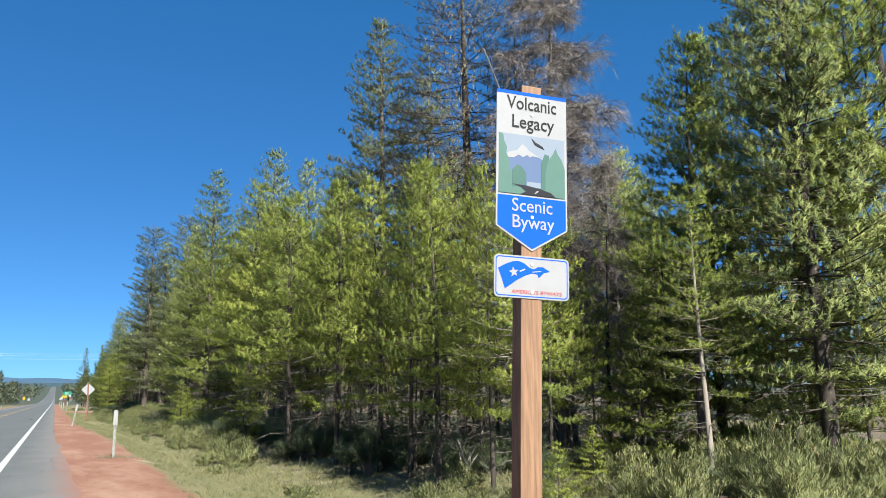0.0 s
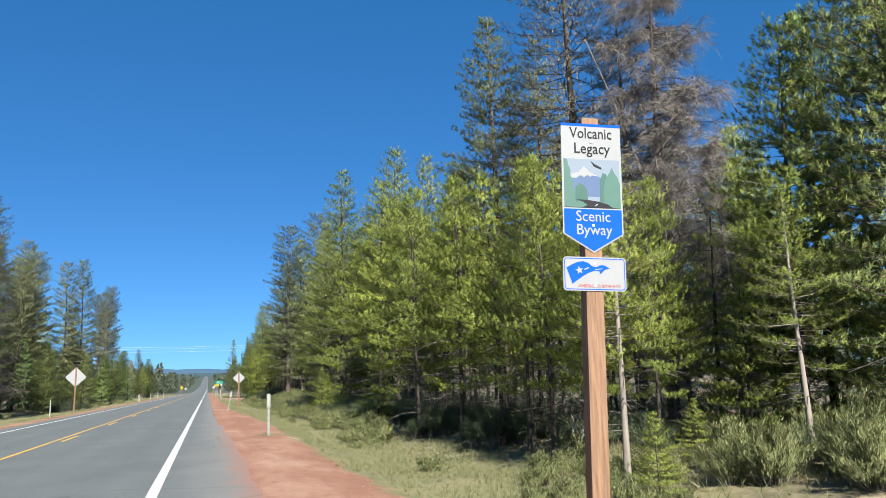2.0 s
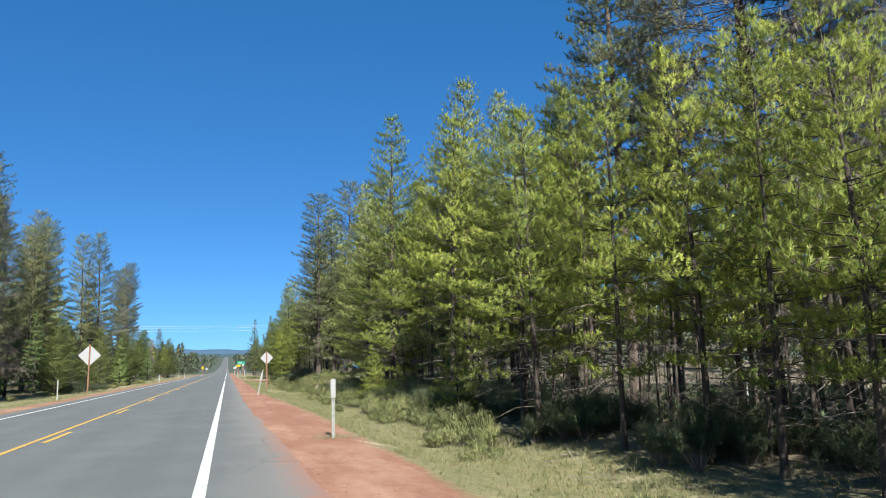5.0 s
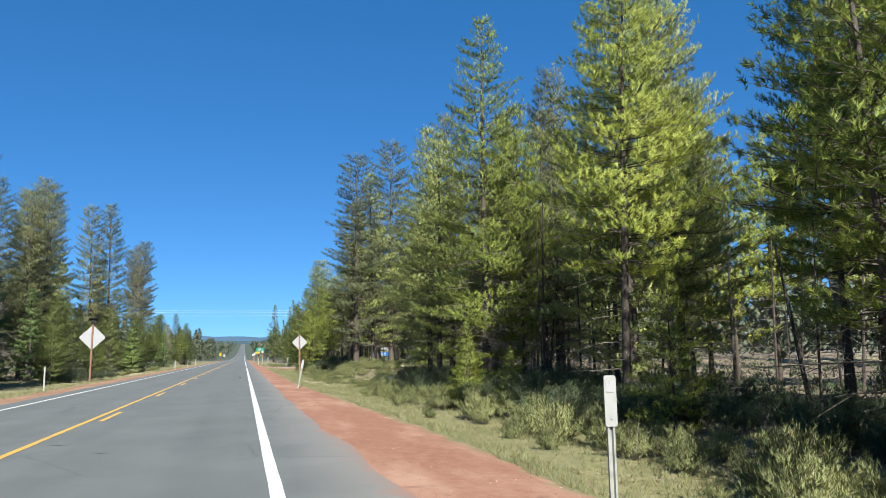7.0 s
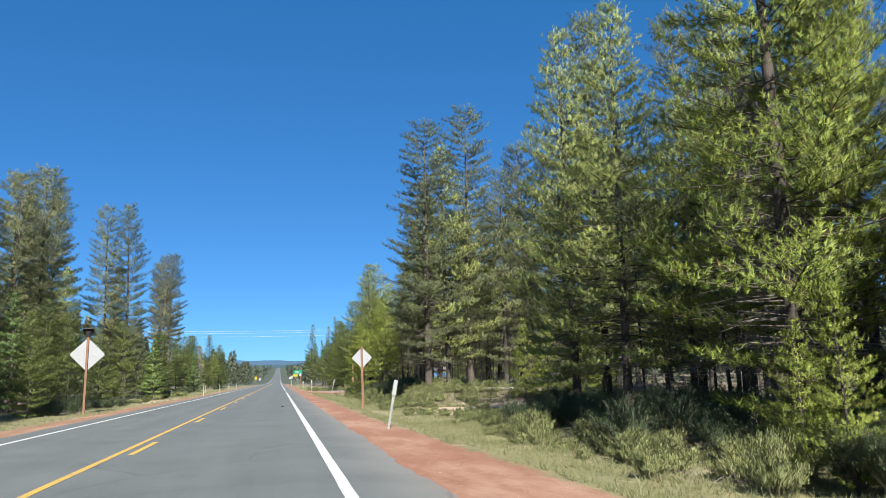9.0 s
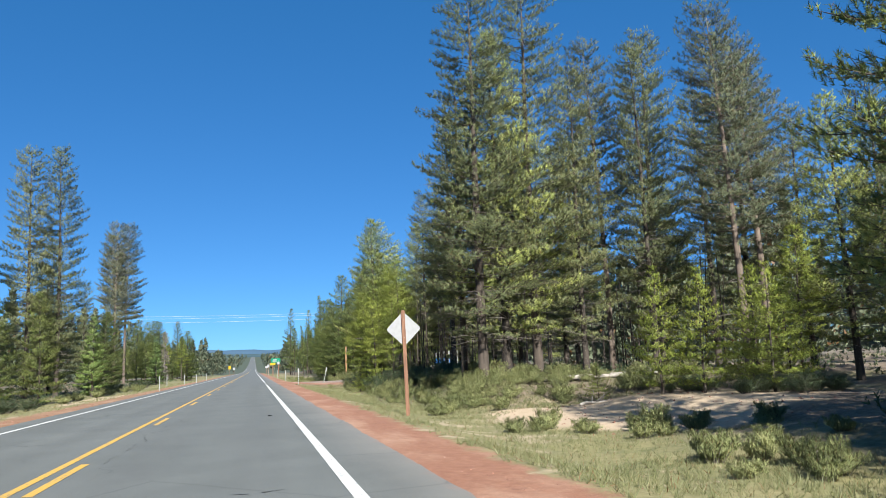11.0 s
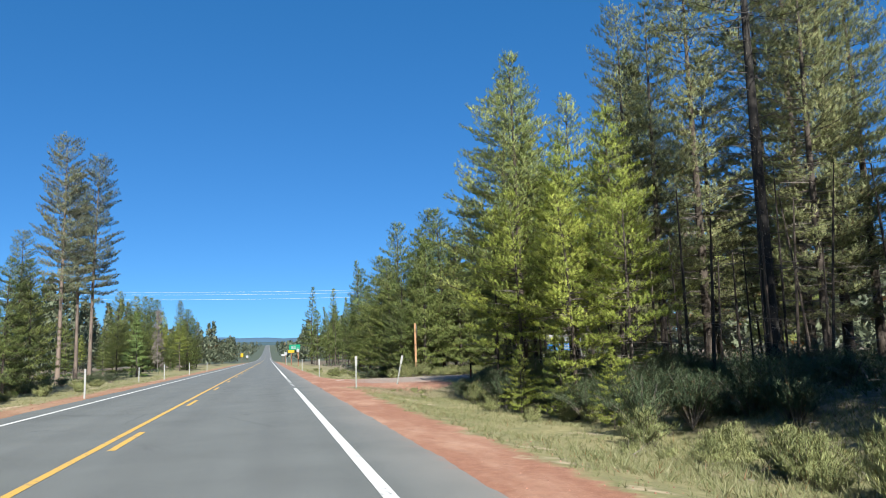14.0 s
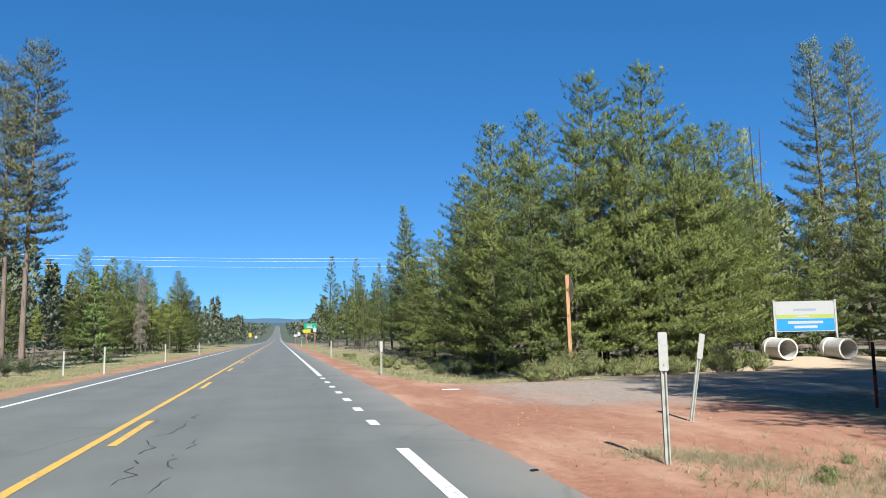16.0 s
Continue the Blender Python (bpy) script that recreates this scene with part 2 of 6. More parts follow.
NEEDLE_DARK = needle_material("shaded_fir_needles", (0.067, 0.115, 0.048), (0.163, 0.247, 0.073), (0.345, 0.425, 0.128), 0.38)
NEEDLE_BROWN = needle_material("dying_brown_needles", (0.060, 0.062, 0.040), (0.130, 0.120, 0.075), (0.220, 0.190, 0.120), 0.25)
NEEDLE_CROWN = needle_material("old_grey_green_needles", (0.050, 0.070, 0.040), (0.125, 0.146, 0.076), (0.225, 0.228, 0.122), 0.3)
# greyer and flatter than the near needles: distance haze put into the colour
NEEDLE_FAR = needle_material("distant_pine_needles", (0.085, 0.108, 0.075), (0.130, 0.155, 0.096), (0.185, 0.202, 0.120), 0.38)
BARK = bark_material("pine_bark", (0.0198, 0.0159, 0.0136), (0.0748, 0.0570, 0.0446))
# pine bark again, with the shade on the bare trunk put into its colour
BARK_SHADED = bark_material("shade_darkened_pine_bark", (0.009, 0.008, 0.007), (0.026, 0.021, 0.018))
BARK_RED = bark_material("ponderosa_bark", (0.060, 0.046, 0.038), (0.185, 0.140, 0.110))
BARK_SNAG = bark_material("dead_brown_wood", (0.0600, 0.0448, 0.0368), (0.1600, 0.1200, 0.1000), 7.0)
BARK_PALE = bark_material("pale_lodgepole_bark", (0.1280, 0.1080, 0.0880), (0.3360, 0.2880, 0.2400), 6.0)
BARK_GREY = bark_material("dead_grey_wood", (0.0840, 0.0704, 0.0624), (0.2160, 0.1880, 0.1640), 9.0)
SAGE = needle_material("bitterbrush_leaves", (0.112, 0.135, 0.055), (0.240, 0.262, 0.108), (0.400, 0.402, 0.190), 0.30)
# leaf green darkened to carry part of the shade under the pines
SHRUB_SHADED = needle_material("shade_darkened_shrub_leaves", (0.040, 0.062, 0.032), (0.092, 0.128, 0.064), (0.175, 0.212, 0.108), 0.35)
GRASS = needle_material("verge_grass", (0.077, 0.095, 0.039), (0.168, 0.177, 0.079), (0.289, 0.268, 0.156), 0.30)
DRY_WEED = needle_material("dry_weed_stems", (0.14, 0.13, 0.08), (0.25, 0.225, 0.14), (0.38, 0.34, 0.22), 0.25)
POST_WOOD = wood_material("treated_post_wood", (0.125, 0.066, 0.036), (0.260, 0.148, 0.082))
POST_TAN = wood_material("sunbleached_tan_post", (0.16, 0.085, 0.04), (0.33, 0.185, 0.09))
POST_BROWN = wood_material("weathered_brown_post", (0.0960, 0.0440, 0.0240), (0.2160, 0.1040, 0.0600))
LOG_GREY = wood_material("silvered_log_wood", (0.1600, 0.1400, 0.1200), (0.3680, 0.3360, 0.2960))
SIGN_WHITE = plain_material("white_sign_sheeting", (0.259, 0.263, 0.269), 0.35, 0, 0.06)
SIGN_BLUE = plain_material("blue_sign_sheeting", (0.0, 0.068, 0.52), 0.8, 0, 0.05)
BOARD_BLUE = plain_material("sunbleached_blue_board_print", (0.010, 0.150, 0.46), 0.6, 0, 0.1)
BOARD_LIME = plain_material("sunbleached_lime_board_print", (0.200, 0.250, 0.060), 0.6, 0, 0.1)
SIGN_GREEN = plain_material("green_sign_sheeting", (0.0056, 0.1584, 0.0912), 0.4, 0, 0.1)
SIGN_YELLOW = plain_material("yellow_sign_sheeting", (0.3360, 0.2320, 0.0160), 0.4, 0, 0.1)
SIGN_BLACK = plain_material("black_sign_ink", (0.0064, 0.0064, 0.0072), 0.5, 0, 0.1)
SIGN_RED = plain_material("red_sign_ink", (0.3360, 0.0400, 0.0480), 0.5, 0, 0.1)
ART_SKY = plain_material("printed_pale_sky", (0.170, 0.205, 0.250), 0.4, 0, 0.05)
ART_HILL = plain_material("printed_mauve_slope", (0.078, 0.115, 0.200), 0.4, 0, 0.05)
ART_SAGE = plain_material("printed_sage_tree", (0.068, 0.135, 0.112), 0.4, 0, 0.05)
ART_SAGE2 = plain_material("printed_deep_sage_tree", (0.050, 0.108, 0.092), 0.4, 0, 0.05)
ART_ROAD = plain_material("printed_grey_road", (0.0160, 0.0160, 0.0208), 0.4, 0, 0.05)
SIGN_BACK = plain_material("bare_aluminium_sign_back", (0.2880, 0.2920, 0.3000), 0.42, 0.25, 0.12)
STEEL = plain_material("galvanised_steel", (0.30, 0.30, 0.29), 0.5, 0.15, 0.2)
PLASTIC_WHITE = plain_material("white_delineator_plastic", (0.253, 0.258, 0.250), 0.45, 0, 0.12)
CONCRETE = plain_material("pale_pipe_concrete", (0.4160, 0.4000, 0.3760), 0.85, 0, 0.25)
CHANNEL_GREY = plain_material("dull_green_grey_channel_steel", (0.2300, 0.2400, 0.2200), 0.6, 0.0, 0.3)
RED_PAINT = plain_material("faded_red_paint", (0.2240, 0.0360, 0.0280), 0.6, 0, 0.3)
CABLE = plain_material("bare_aluminium_cable", (0.4960, 0.5040, 0.5200), 0.4, 0.0, 0.1)


def stone_material():
    m = Nodes("red_cinder_gravel", 0.9)
    c = m.ramp(m.pos.outputs["Random Per Island"], (0.0, (0.1040, 0.0480, 0.0360)), (0.5, (0.2160, 0.0960, 0.0640)), (0.85, (0.2640, 0.1360, 0.0960)), (1.0, (0.2720, 0.1920, 0.1520)))
    m.color(c)
    return m.mat


STONE = stone_material()
TAR = plain_material("dark_crack_tar", (0.035, 0.035, 0.036), 0.8, 0, 0.2)
DRIVE = plain_material("dusty_side_road_asphalt", (0.2000, 0.1800, 0.1600), 0.9, 0, 0.25, 1.2)
# no haze in the air: its blue is painted into both ridge colours
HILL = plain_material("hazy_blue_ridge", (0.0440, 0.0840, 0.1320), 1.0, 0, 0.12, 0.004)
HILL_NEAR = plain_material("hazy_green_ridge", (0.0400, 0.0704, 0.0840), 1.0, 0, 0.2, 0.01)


# ---- mesh helpers ----
def mesh_of(name, verts, faces, mats, index=None, smooth=False):
    me = bpy.data.meshes.new(name)
    me.from_pydata([tuple(v) for v in verts], [], [tuple(f) for f in faces])
    for mt in mats:
        me.materials.append(mt)
    if index is not None:
        me.polygons.foreach_set("material_index", index)
    if smooth:
        me.polygons.foreach_set("use_smooth", [True] * len(me.polygons))
    me.update()
    return me


def soup_mesh(name, tris, mat):
    """A mesh of loose triangles from an array of shape (n, 3, 3), or (n, 4, 3) with the shading normal of each as its last row."""
    n = len(tris)
    lit = tris[:, 3] if tris.shape[1] == 4 else None
    tris = np.ascontiguousarray(tris[:, :3])
    me = bpy.data.meshes.new(name)
    me.vertices.add(n * 3)
    me.vertices.foreach_set("co", tris.reshape(-1).astype(np.float32))
    me.loops.add(n * 3)
    me.loops.foreach_set("vertex_index", np.arange(n * 3, dtype=np.int32))
    me.polygons.add(n)
    me.polygons.foreach_set("loop_start", np.arange(0, n * 3, 3, dtype=np.int32))
    me.materials.append(mat)
    me.update(calc_edges=True)
    if lit is not None:
        me.attributes.new("custom_normal", "FLOAT_VECTOR", "POINT").data.foreach_set("vector", np.repeat(lit, 3, axis=0).reshape(-1).astype(np.float32))
    return me


def part(name, bm, material, parent, label=""):
    """Links a bmesh as one mesh object under a thing."""
    me = bpy.data.meshes.new(name)
    bm.to_mesh(me)
    bm.free()
    me.materials.append(material)
    return part_mesh(name, me, parent, label)


def part_mesh(name, me, parent, label=""):
    ob = new(name, me)
    ob.parent = parent
    if label:
        ob["label"] = label
    return ob


def box(sx, sy, sz, x=0, y=0, z=0, bevel=0.0, taper=1.0):
    """A bevelled box whose base centre is at x, y, z."""
    bm = bmesh.new()
    bmesh.ops.create_cube(bm, size=1)
    for v in bm.verts:
        k = taper if v.co.z > 0 else 1.0
        v.co = Vector((x + v.co.x * sx * k, y + v.co.y * sy * k, z + (v.co.z + 0.5) * sz))
    if bevel:
        bmesh.ops.bevel(bm, geom=bm.edges[:], offset=bevel, segments=2, affect="EDGES", profile=0.6)
    return bm


def plate(points, y0, y1):
    """A flat plate from an outline in x and z, with its depth along y."""
    bm = bmesh.new()
    front = [bm.verts.new((px, y0, pz)) for px, pz in points]
    back = [bm.verts.new((px, y1, pz)) for px, pz in points]
    bm.faces.new(front)
    bm.faces.new(back[::-1])
    for i in range(len(points)):
        j = (i + 1) % len(points)
        bm.faces.new((front[j], front[i], back[i], back[j]))
    bmesh.ops.recalc_face_normals(bm, faces=bm.faces[:])
    return bm


def rounded(w, h, r, cx=0.0, cz=0.0, n=5):
    pts = []
    for qx, qz, a in ((1, 1, 0), (-1, 1, 90), (-1, -1, 180), (1, -1, 270)):
        for i in range(n + 1):
            t = radians(a + 90 * i / n)
            pts.append((cx + qx * (w / 2 - r) + r * math.cos(t), cz + qz * (h / 2 - r) + r * math.sin(t)))
    return pts


def tube_arrays(path, radii, sides, verts, faces):
    """Adds a tapered tube along a path to lists of verts and faces."""
    start = len(verts)
    n = len(path)
    for i, (p, r) in enumerate(zip(path, radii)):
        a, b = path[max(i - 1, 0)], path[min(i + 1, n - 1)]
        d = Vector(b) - Vector(a)
        d.normalize()
        side = d.cross(Vector((0.13, 0.31, 0.94))).normalized() if abs(d.z) < 0.9 else d.cross(Vector((1, 0.1, 0))).normalized()
        up = side.cross(d)
        for k in range(sides):
            t = 2 * math.pi * k / sides
            verts.append(Vector(p) + (side * math.cos(t) + up * math.sin(t)) * r)
    for i in range(n - 1):
        for k in range(sides):
            q = (k + 1) % sides
            a, b = start + i * sides, start + (i + 1) * sides
            faces.append((a + k, a + q, b + q, b + k))
    faces.append(tuple(start + k for k in range(sides))[::-1])
    faces.append(tuple(start + (n - 1) * sides + k for k in range(sides)))


def letters(text, size, material, parent, x, y, z, width=None, bold=0.0, name="lettering"):
    cu = bpy.data.curves.new(name, "FONT")
    cu.body, cu.size, cu.align_x, cu.align_y = text, size, "CENTER", "CENTER"
    cu.extrude, cu.offset, cu.resolution_u = 0.0008, bold, 3
    tmp = new(name, cu)
    me = bpy.data.meshes.new_from_object(tmp.evaluated_get(bpy.context.evaluated_depsgraph_get()))
    bpy.data.objects.remove(tmp)
    co = np.empty(len(me.vertices) * 3, np.float32)
    me.vertices.foreach_get("co", co)
    co = co.reshape(-1, 3)
    if width:
        co[:, 0] *= width / (co[:, 0].max() - co[:, 0].min())
    out = np.column_stack((x + co[:, 0], y - co[:, 2], z + co[:, 1])).astype(np.float32)
    me.vertices.foreach_set("co", out.reshape(-1))
    me.materials.clear()
    me.materials.append(material)
    me.update()
    return part_mesh(name, me, parent)


def thing(name, label, category, group="", m=None):
    ob = new(name)
    ob.empty_display_size = 0.2
    if m is not None:
        ob.matrix_basis = m
    return tagged(ob, label, category, group)


# ---- terrain ----
def smooth(v, lo, hi):
    t = min(max((v - lo) / (hi - lo), 0.0), 1.0)
    return t * t * (3 - 2 * t)


def far_rise(y):
    """The land climbs gently far up the road."""
    return 40.0 * smooth(y, 420, 2600)


def ground_z(x, y):
    z = far_rise(y)
    rough = noise.noise((x * 0.22, y * 0.22, 3.1)) * 0.16 + noise.noise((x * 0.9, y * 0.9, 7.7)) * 0.05
    if x > -3.5:
        z += 0.40 * math.exp(-((x - 19.5) / 5.5) ** 2 - ((y - 132.0) / 3.2) ** 2)
        mouth = smooth(y, 108, 115) * (1 - smooth(y, 125, 131))
        wide = 0.6 * (1 - smooth(y, 28, 62))
        dip = -0.03 * smooth(x, 1.1, 2.0 + wide) - 0.37 * smooth(x, 2.1 + wide, 4.6) - 0.10 * smooth(x, 4.8, 6.5)
        # the wood stands on a low bank, except round the hollow of bare sand
        hollow = smooth(y, 60, 66) * (1 - smooth(y, 75.5, 80))
        bank = 0.42 + 0.38 * smooth(y, 76, 81) * (1 - smooth(y, 113, 116)) - 0.14 * smooth(y, 122, 128)
        dip += bank * ((1 - hollow) * smooth(x, 6.0, 9.2) + hollow * smooth(x, 9.8, 13.2))
        dip = dip * (1 - 0.8 * mouth)
        return z - 0.02 + dip + rough * smooth(x, 2.4, 5.0) * (1 - 0.7 * mouth)
    d = -7.9 - x
    return z - 0.02 - 0.05 * smooth(d, 0, 1.5) - 0.18 * smooth(d, 1.5, 4.0) + 0.1 * smooth(d, 5, 9) + rough * smooth(d, 1.2, 4.0)


def spaced(*stretches):
    out = []
    for a, b, s in stretches:
        n = max(1, round((b - a) / s))
        out += [a + (b - a) * i / n for i in range(n)]
    return out + [stretches[-1][1]]


def sheet(name, xs, ys, zf, mats, pick=None):
    verts = [(x, y, zf(x, y)) for y in ys for x in xs]
    w = len(xs)
    faces, index = [], []
    for j in range(len(ys) - 1):
        for i in range(w - 1):
            faces.append((j * w + i, j * w + i + 1, (j + 1) * w + i + 1, (j + 1) * w + i))
            index.append(pick(xs[i], ys[j]) if pick else 0)
    return new(name, mesh_of(name, verts, faces, mats, index, True))


gx = spaced((-1500, -300, 200), (-300, -60, 30), (-60, -20, 4), (-20, -7.9, 0.6), (-7.9, 1.2, 1.3), (1.2, 12, 0.4), (12, 40, 2), (40, 300, 30), (300, 1500, 200))
gy = spaced((-400, -40, 60), (-40, 0, 5), (0, 135, 0.6), (135, 300, 5), (300, 600, 30), (600, 3000, 120), (3000, 4500, 500))
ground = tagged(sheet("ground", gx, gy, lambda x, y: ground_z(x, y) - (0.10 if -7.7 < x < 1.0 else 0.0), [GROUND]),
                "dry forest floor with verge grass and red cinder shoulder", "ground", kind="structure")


def road_z(x, y):
    return far_rise(y) + 0.6 * smooth(y, 380, 900) - 0.012 * max(0.0, x + 0.2)


def road_edge(y, side):
    j = noise.noise((y * 0.35, side * 9.0, 0)) * 0.10 + noise.noise((y * 1.9, side * 5.0, 2)) * 0.05
    return (1.45 - 0.38 * smooth(y, 15, 45) + j) if side > 0 else (-7.85 - j)


def build_road():
    ys = spaced((-120, -10, 5), (-10, 150, 0.25), (150, 320, 4), (320, 700, 20), (700, 3000, 100))
    verts, faces = [], []
    for y in ys:
        l, r = road_edge(y, -1), road_edge(y, 1)
        xs = [l, l + 0.02, -5.6, -3.65, -1.8, 0.0, r - 0.02, r]
        for k, x in enumerate(xs):
            drop = -0.12 if k in (0, len(xs) - 1) else 0.0
            verts.append((x, y, road_z(x, y) + drop))
    w = 8
    for j in range(len(ys) - 1):
        for i in range(w - 1):
            faces.append((j * w + i, j * w + i + 1, (j + 1) * w + i + 1, (j + 1) * w + i))
    return tagged(new("road", mesh_of("road", verts, faces, [ASPHALT])), "straight two-lane grey asphalt highway with worn surface", "road", kind="structure")


build_road()


def stripe(name, x, width, runs, mat, label, lift=0.004):
    """Painted lines, each run a stretch of y, with slightly uneven edges."""
    verts, faces = [], []
    for y0, y1 in runs:
        n = max(1, int((y1 - y0) / (0.8 if y0 < 160 else 12)))
        s = len(verts)
        for i in range(n + 1):
            y = y0 + (y1 - y0) * i / n
            wob = noise.noise((y * 0.8, x, 0)) * 0.006
            for e in (-0.5, 0.5):
                px = x + e * width + wob
                verts.append((px, y, road_z(px, y) + lift))
        for i in range(n):
            a = s + 2 * i
            faces.append((a, a + 1, a + 3, a + 2))
    return tagged(new(name, mesh_of(name, verts, faces, [mat])), label, "road marking", kind="structure")


dots = [(116.05 + 2.2 * i, 116.75 + 2.2 * i) for i in range(7)]
stripe("edge_line", 0.0, 0.15, [(-60, 113.6)] + dots + [(131.0, 1500)], WHITE_PAINT, "worn solid white edge line with short dashes at the side road")
stripe("far_edge_line", -7.0, 0.13, [(-60, 1500)], WHITE_PAINT, "worn solid white edge line across the road")
stripe("centre_line", -3.74, 0.12, [(-60, 1500)], YELLOW_PAINT, "solid yellow centre line")
stripe("passing_line", -3.46, 0.12, [(-53.0 + 11.2 * i, -50.0 + 11.2 * i) for i in range(40)], YELLOW_PAINT, "broken yellow passing line beside the centre line")

# side road, dusty asphalt behind a red apron
sy0, sy1 = 116.8, 125.0
sx = spaced((8.5, 14, 0.5), (14, 60, 3))
verts, faces = [], []
for i, x in enumerate(sx):
    for k in range(6):
        y = sy0 + (sy1 - sy0) * k / 5 + (noise.noise((x * 0.8, k * 3.0, 0)) * 0.35 if k in (0, 5) else 0) + (0.35 * (x - 8) if x > 8 else 0) * 0.25
        xx = x + (noise.noise((y * 0.9, 4, 1)) * 2.2 if i == 0 else 0)
        verts.append((xx, y, ground_z(xx, y) + (-0.05 if i == 0 or k in (0, 5) else 0.012)))
for i in range(len(sx) - 1):
    for k in range(5):
        a = i * 6 + k
        faces.append((a, a + 6, a + 7, a + 1))
tagged(new("side_road", mesh_of("side_road", verts, faces, [DRIVE], smooth=True)), "dusty grey side road joining the highway", "road", kind="structure")

# old cracks in the surface, sealed dark
def road_crack(seed, x0, y0, x1, y1, width, steps):
    rng = random.Random(seed)
    verts, faces = [], []
    dx, dy = x1 - x0, y1 - y0
    ln = math.hypot(dx, dy)
    off = 0.0
    for i in range(steps + 1):
        u = i / steps
        off = off * 0.75 + rng.uniform(-1, 1) * ln / steps * 0.6
        x, y = x0 + dx * u - dy / ln * off, y0 + dy * u + dx / ln * off
        w = width * rng.uniform(0.25, 1.0) * (0.3 + 0.7 * math.sin(math.pi * u))
        verts += [(x - dy / ln * w, y + dx / ln * w, road_z(x, y) + 0.003), (x + dy / ln * w, y - dx / ln * w, road_z(x, y) + 0.003)]
    for i in range(steps):
        a = 2 * i
        if math.sin(i * 0.8 + seed) + rng.uniform(-0.7, 0.7) < 0.45:
            faces.append((a, a + 1, a + 3, a + 2))
    tagged(new("road_crack", mesh_of("road_crack", verts, faces, [TAR])), "thin dark crack in the worn asphalt", "road crack", kind="structure")


road_crack(1, -3.05, 104.0, -2.75, 121.0, 0.014, 70)
road_crack(2, -2.6, 110.0, -2.35, 116.0, 0.009, 34)
road_crack(3, -3.1, 60.0, -2.9, 74.0, 0.008, 60)
for i, (x, y) in enumerate(((-3.3, 31.7), (-2.3, 30.3), (-1.9, 44.0), (-5.6, 38.5), (-1.0, 58.0), (-5.2, 66.0), (-2.2, 84.0), (-5.6, 97.0), (-1.6, 99.0), (-6.2, 113.6))):
    road_crack(20 + i, x - 0.28, y, x + 0.3, y + 0.06, 0.022, 9)

# far ridges
def ridge(name, y, base, height, seed, mat, label):
    xs = [-3200 + 80 * i for i in range(81)]
    verts, faces = [], []
    for x in xs:
        h = base + height * (0.6 + 0.4 * noise.noise((x * 0.0011, seed, 0)) + 0.16 * noise.noise((x * 0.005, seed, 4)))
        for dy, k in ((0, -0.4), (60, 0.55), (160, 1.0), (400, 0.7)):
            verts.append((x, y + dy, h * k))
    for i in range(len(xs) - 1):
        for k in range(3):
            a = i * 4 + k
            faces.append((a, a + 4, a + 5, a + 1))
    tagged(new(name, mesh_of(name, verts, faces, [mat], smooth=True)), label, "mountain ridge", kind="structure")


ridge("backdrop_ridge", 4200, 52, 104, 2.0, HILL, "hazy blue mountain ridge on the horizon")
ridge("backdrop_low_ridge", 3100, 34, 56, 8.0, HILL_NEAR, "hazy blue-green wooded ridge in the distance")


# ---- trees ----
UP = np.array((0.0, 0.0, 1.0))


def unit(a):
    return a / np.maximum(np.linalg.norm(a, axis=-1, keepdims=True), 1e-9)


def tufts(points, dirs, blades, length, width, spread, rng, size=None, face=None, brush=0.5):
    """Loose needle bundles: slim triangles that spray out round each shoot. face: the way that most of them turn their flat side."""
    n = len(points)
    p = np.repeat(points, blades, axis=0)
    d = np.repeat(dirs, blades, axis=0)
    ray = unit(d + spread * unit(rng.normal(size=(n * blades, 3))))
    flat = unit(rng.normal(size=(n * blades, 3)))
    if face is not None:
        flat = unit(np.repeat(face, blades, axis=0) * 1.1 + flat)
    side = unit(np.cross(ray, flat))
    k = 1.0 if size is None else np.repeat(size, blades)[:, None]
    ln = length * k * rng.uniform(0.65, 1.2, (n * blades, 1))
    root = p + d * rng.uniform(-brush, 0.25, (n * blades, 1)) * length
    wd = width * k * rng.uniform(0.7, 1.25, (n * blades, 1))
    a, b, c = root - side * wd / 2, root + side * wd / 2, root + ray * ln
    if face is None:
        return np.stack((a, b, c), axis=1)
    # the bundles round off as soft clumps: their shading follows the clump, not each needle
    lit = unit(np.repeat(face, blades, axis=0) + 0.5 * ray + 0.45 * unit(rng.normal(size=(n * blades, 3))))
    back = (np.cross(b - a, c - a) * lit).sum(axis=1, keepdims=True) < 0
    a, b = np.where(back, b, a), np.where(back, a, b)
    return np.stack((a, b, c, lit), axis=1)


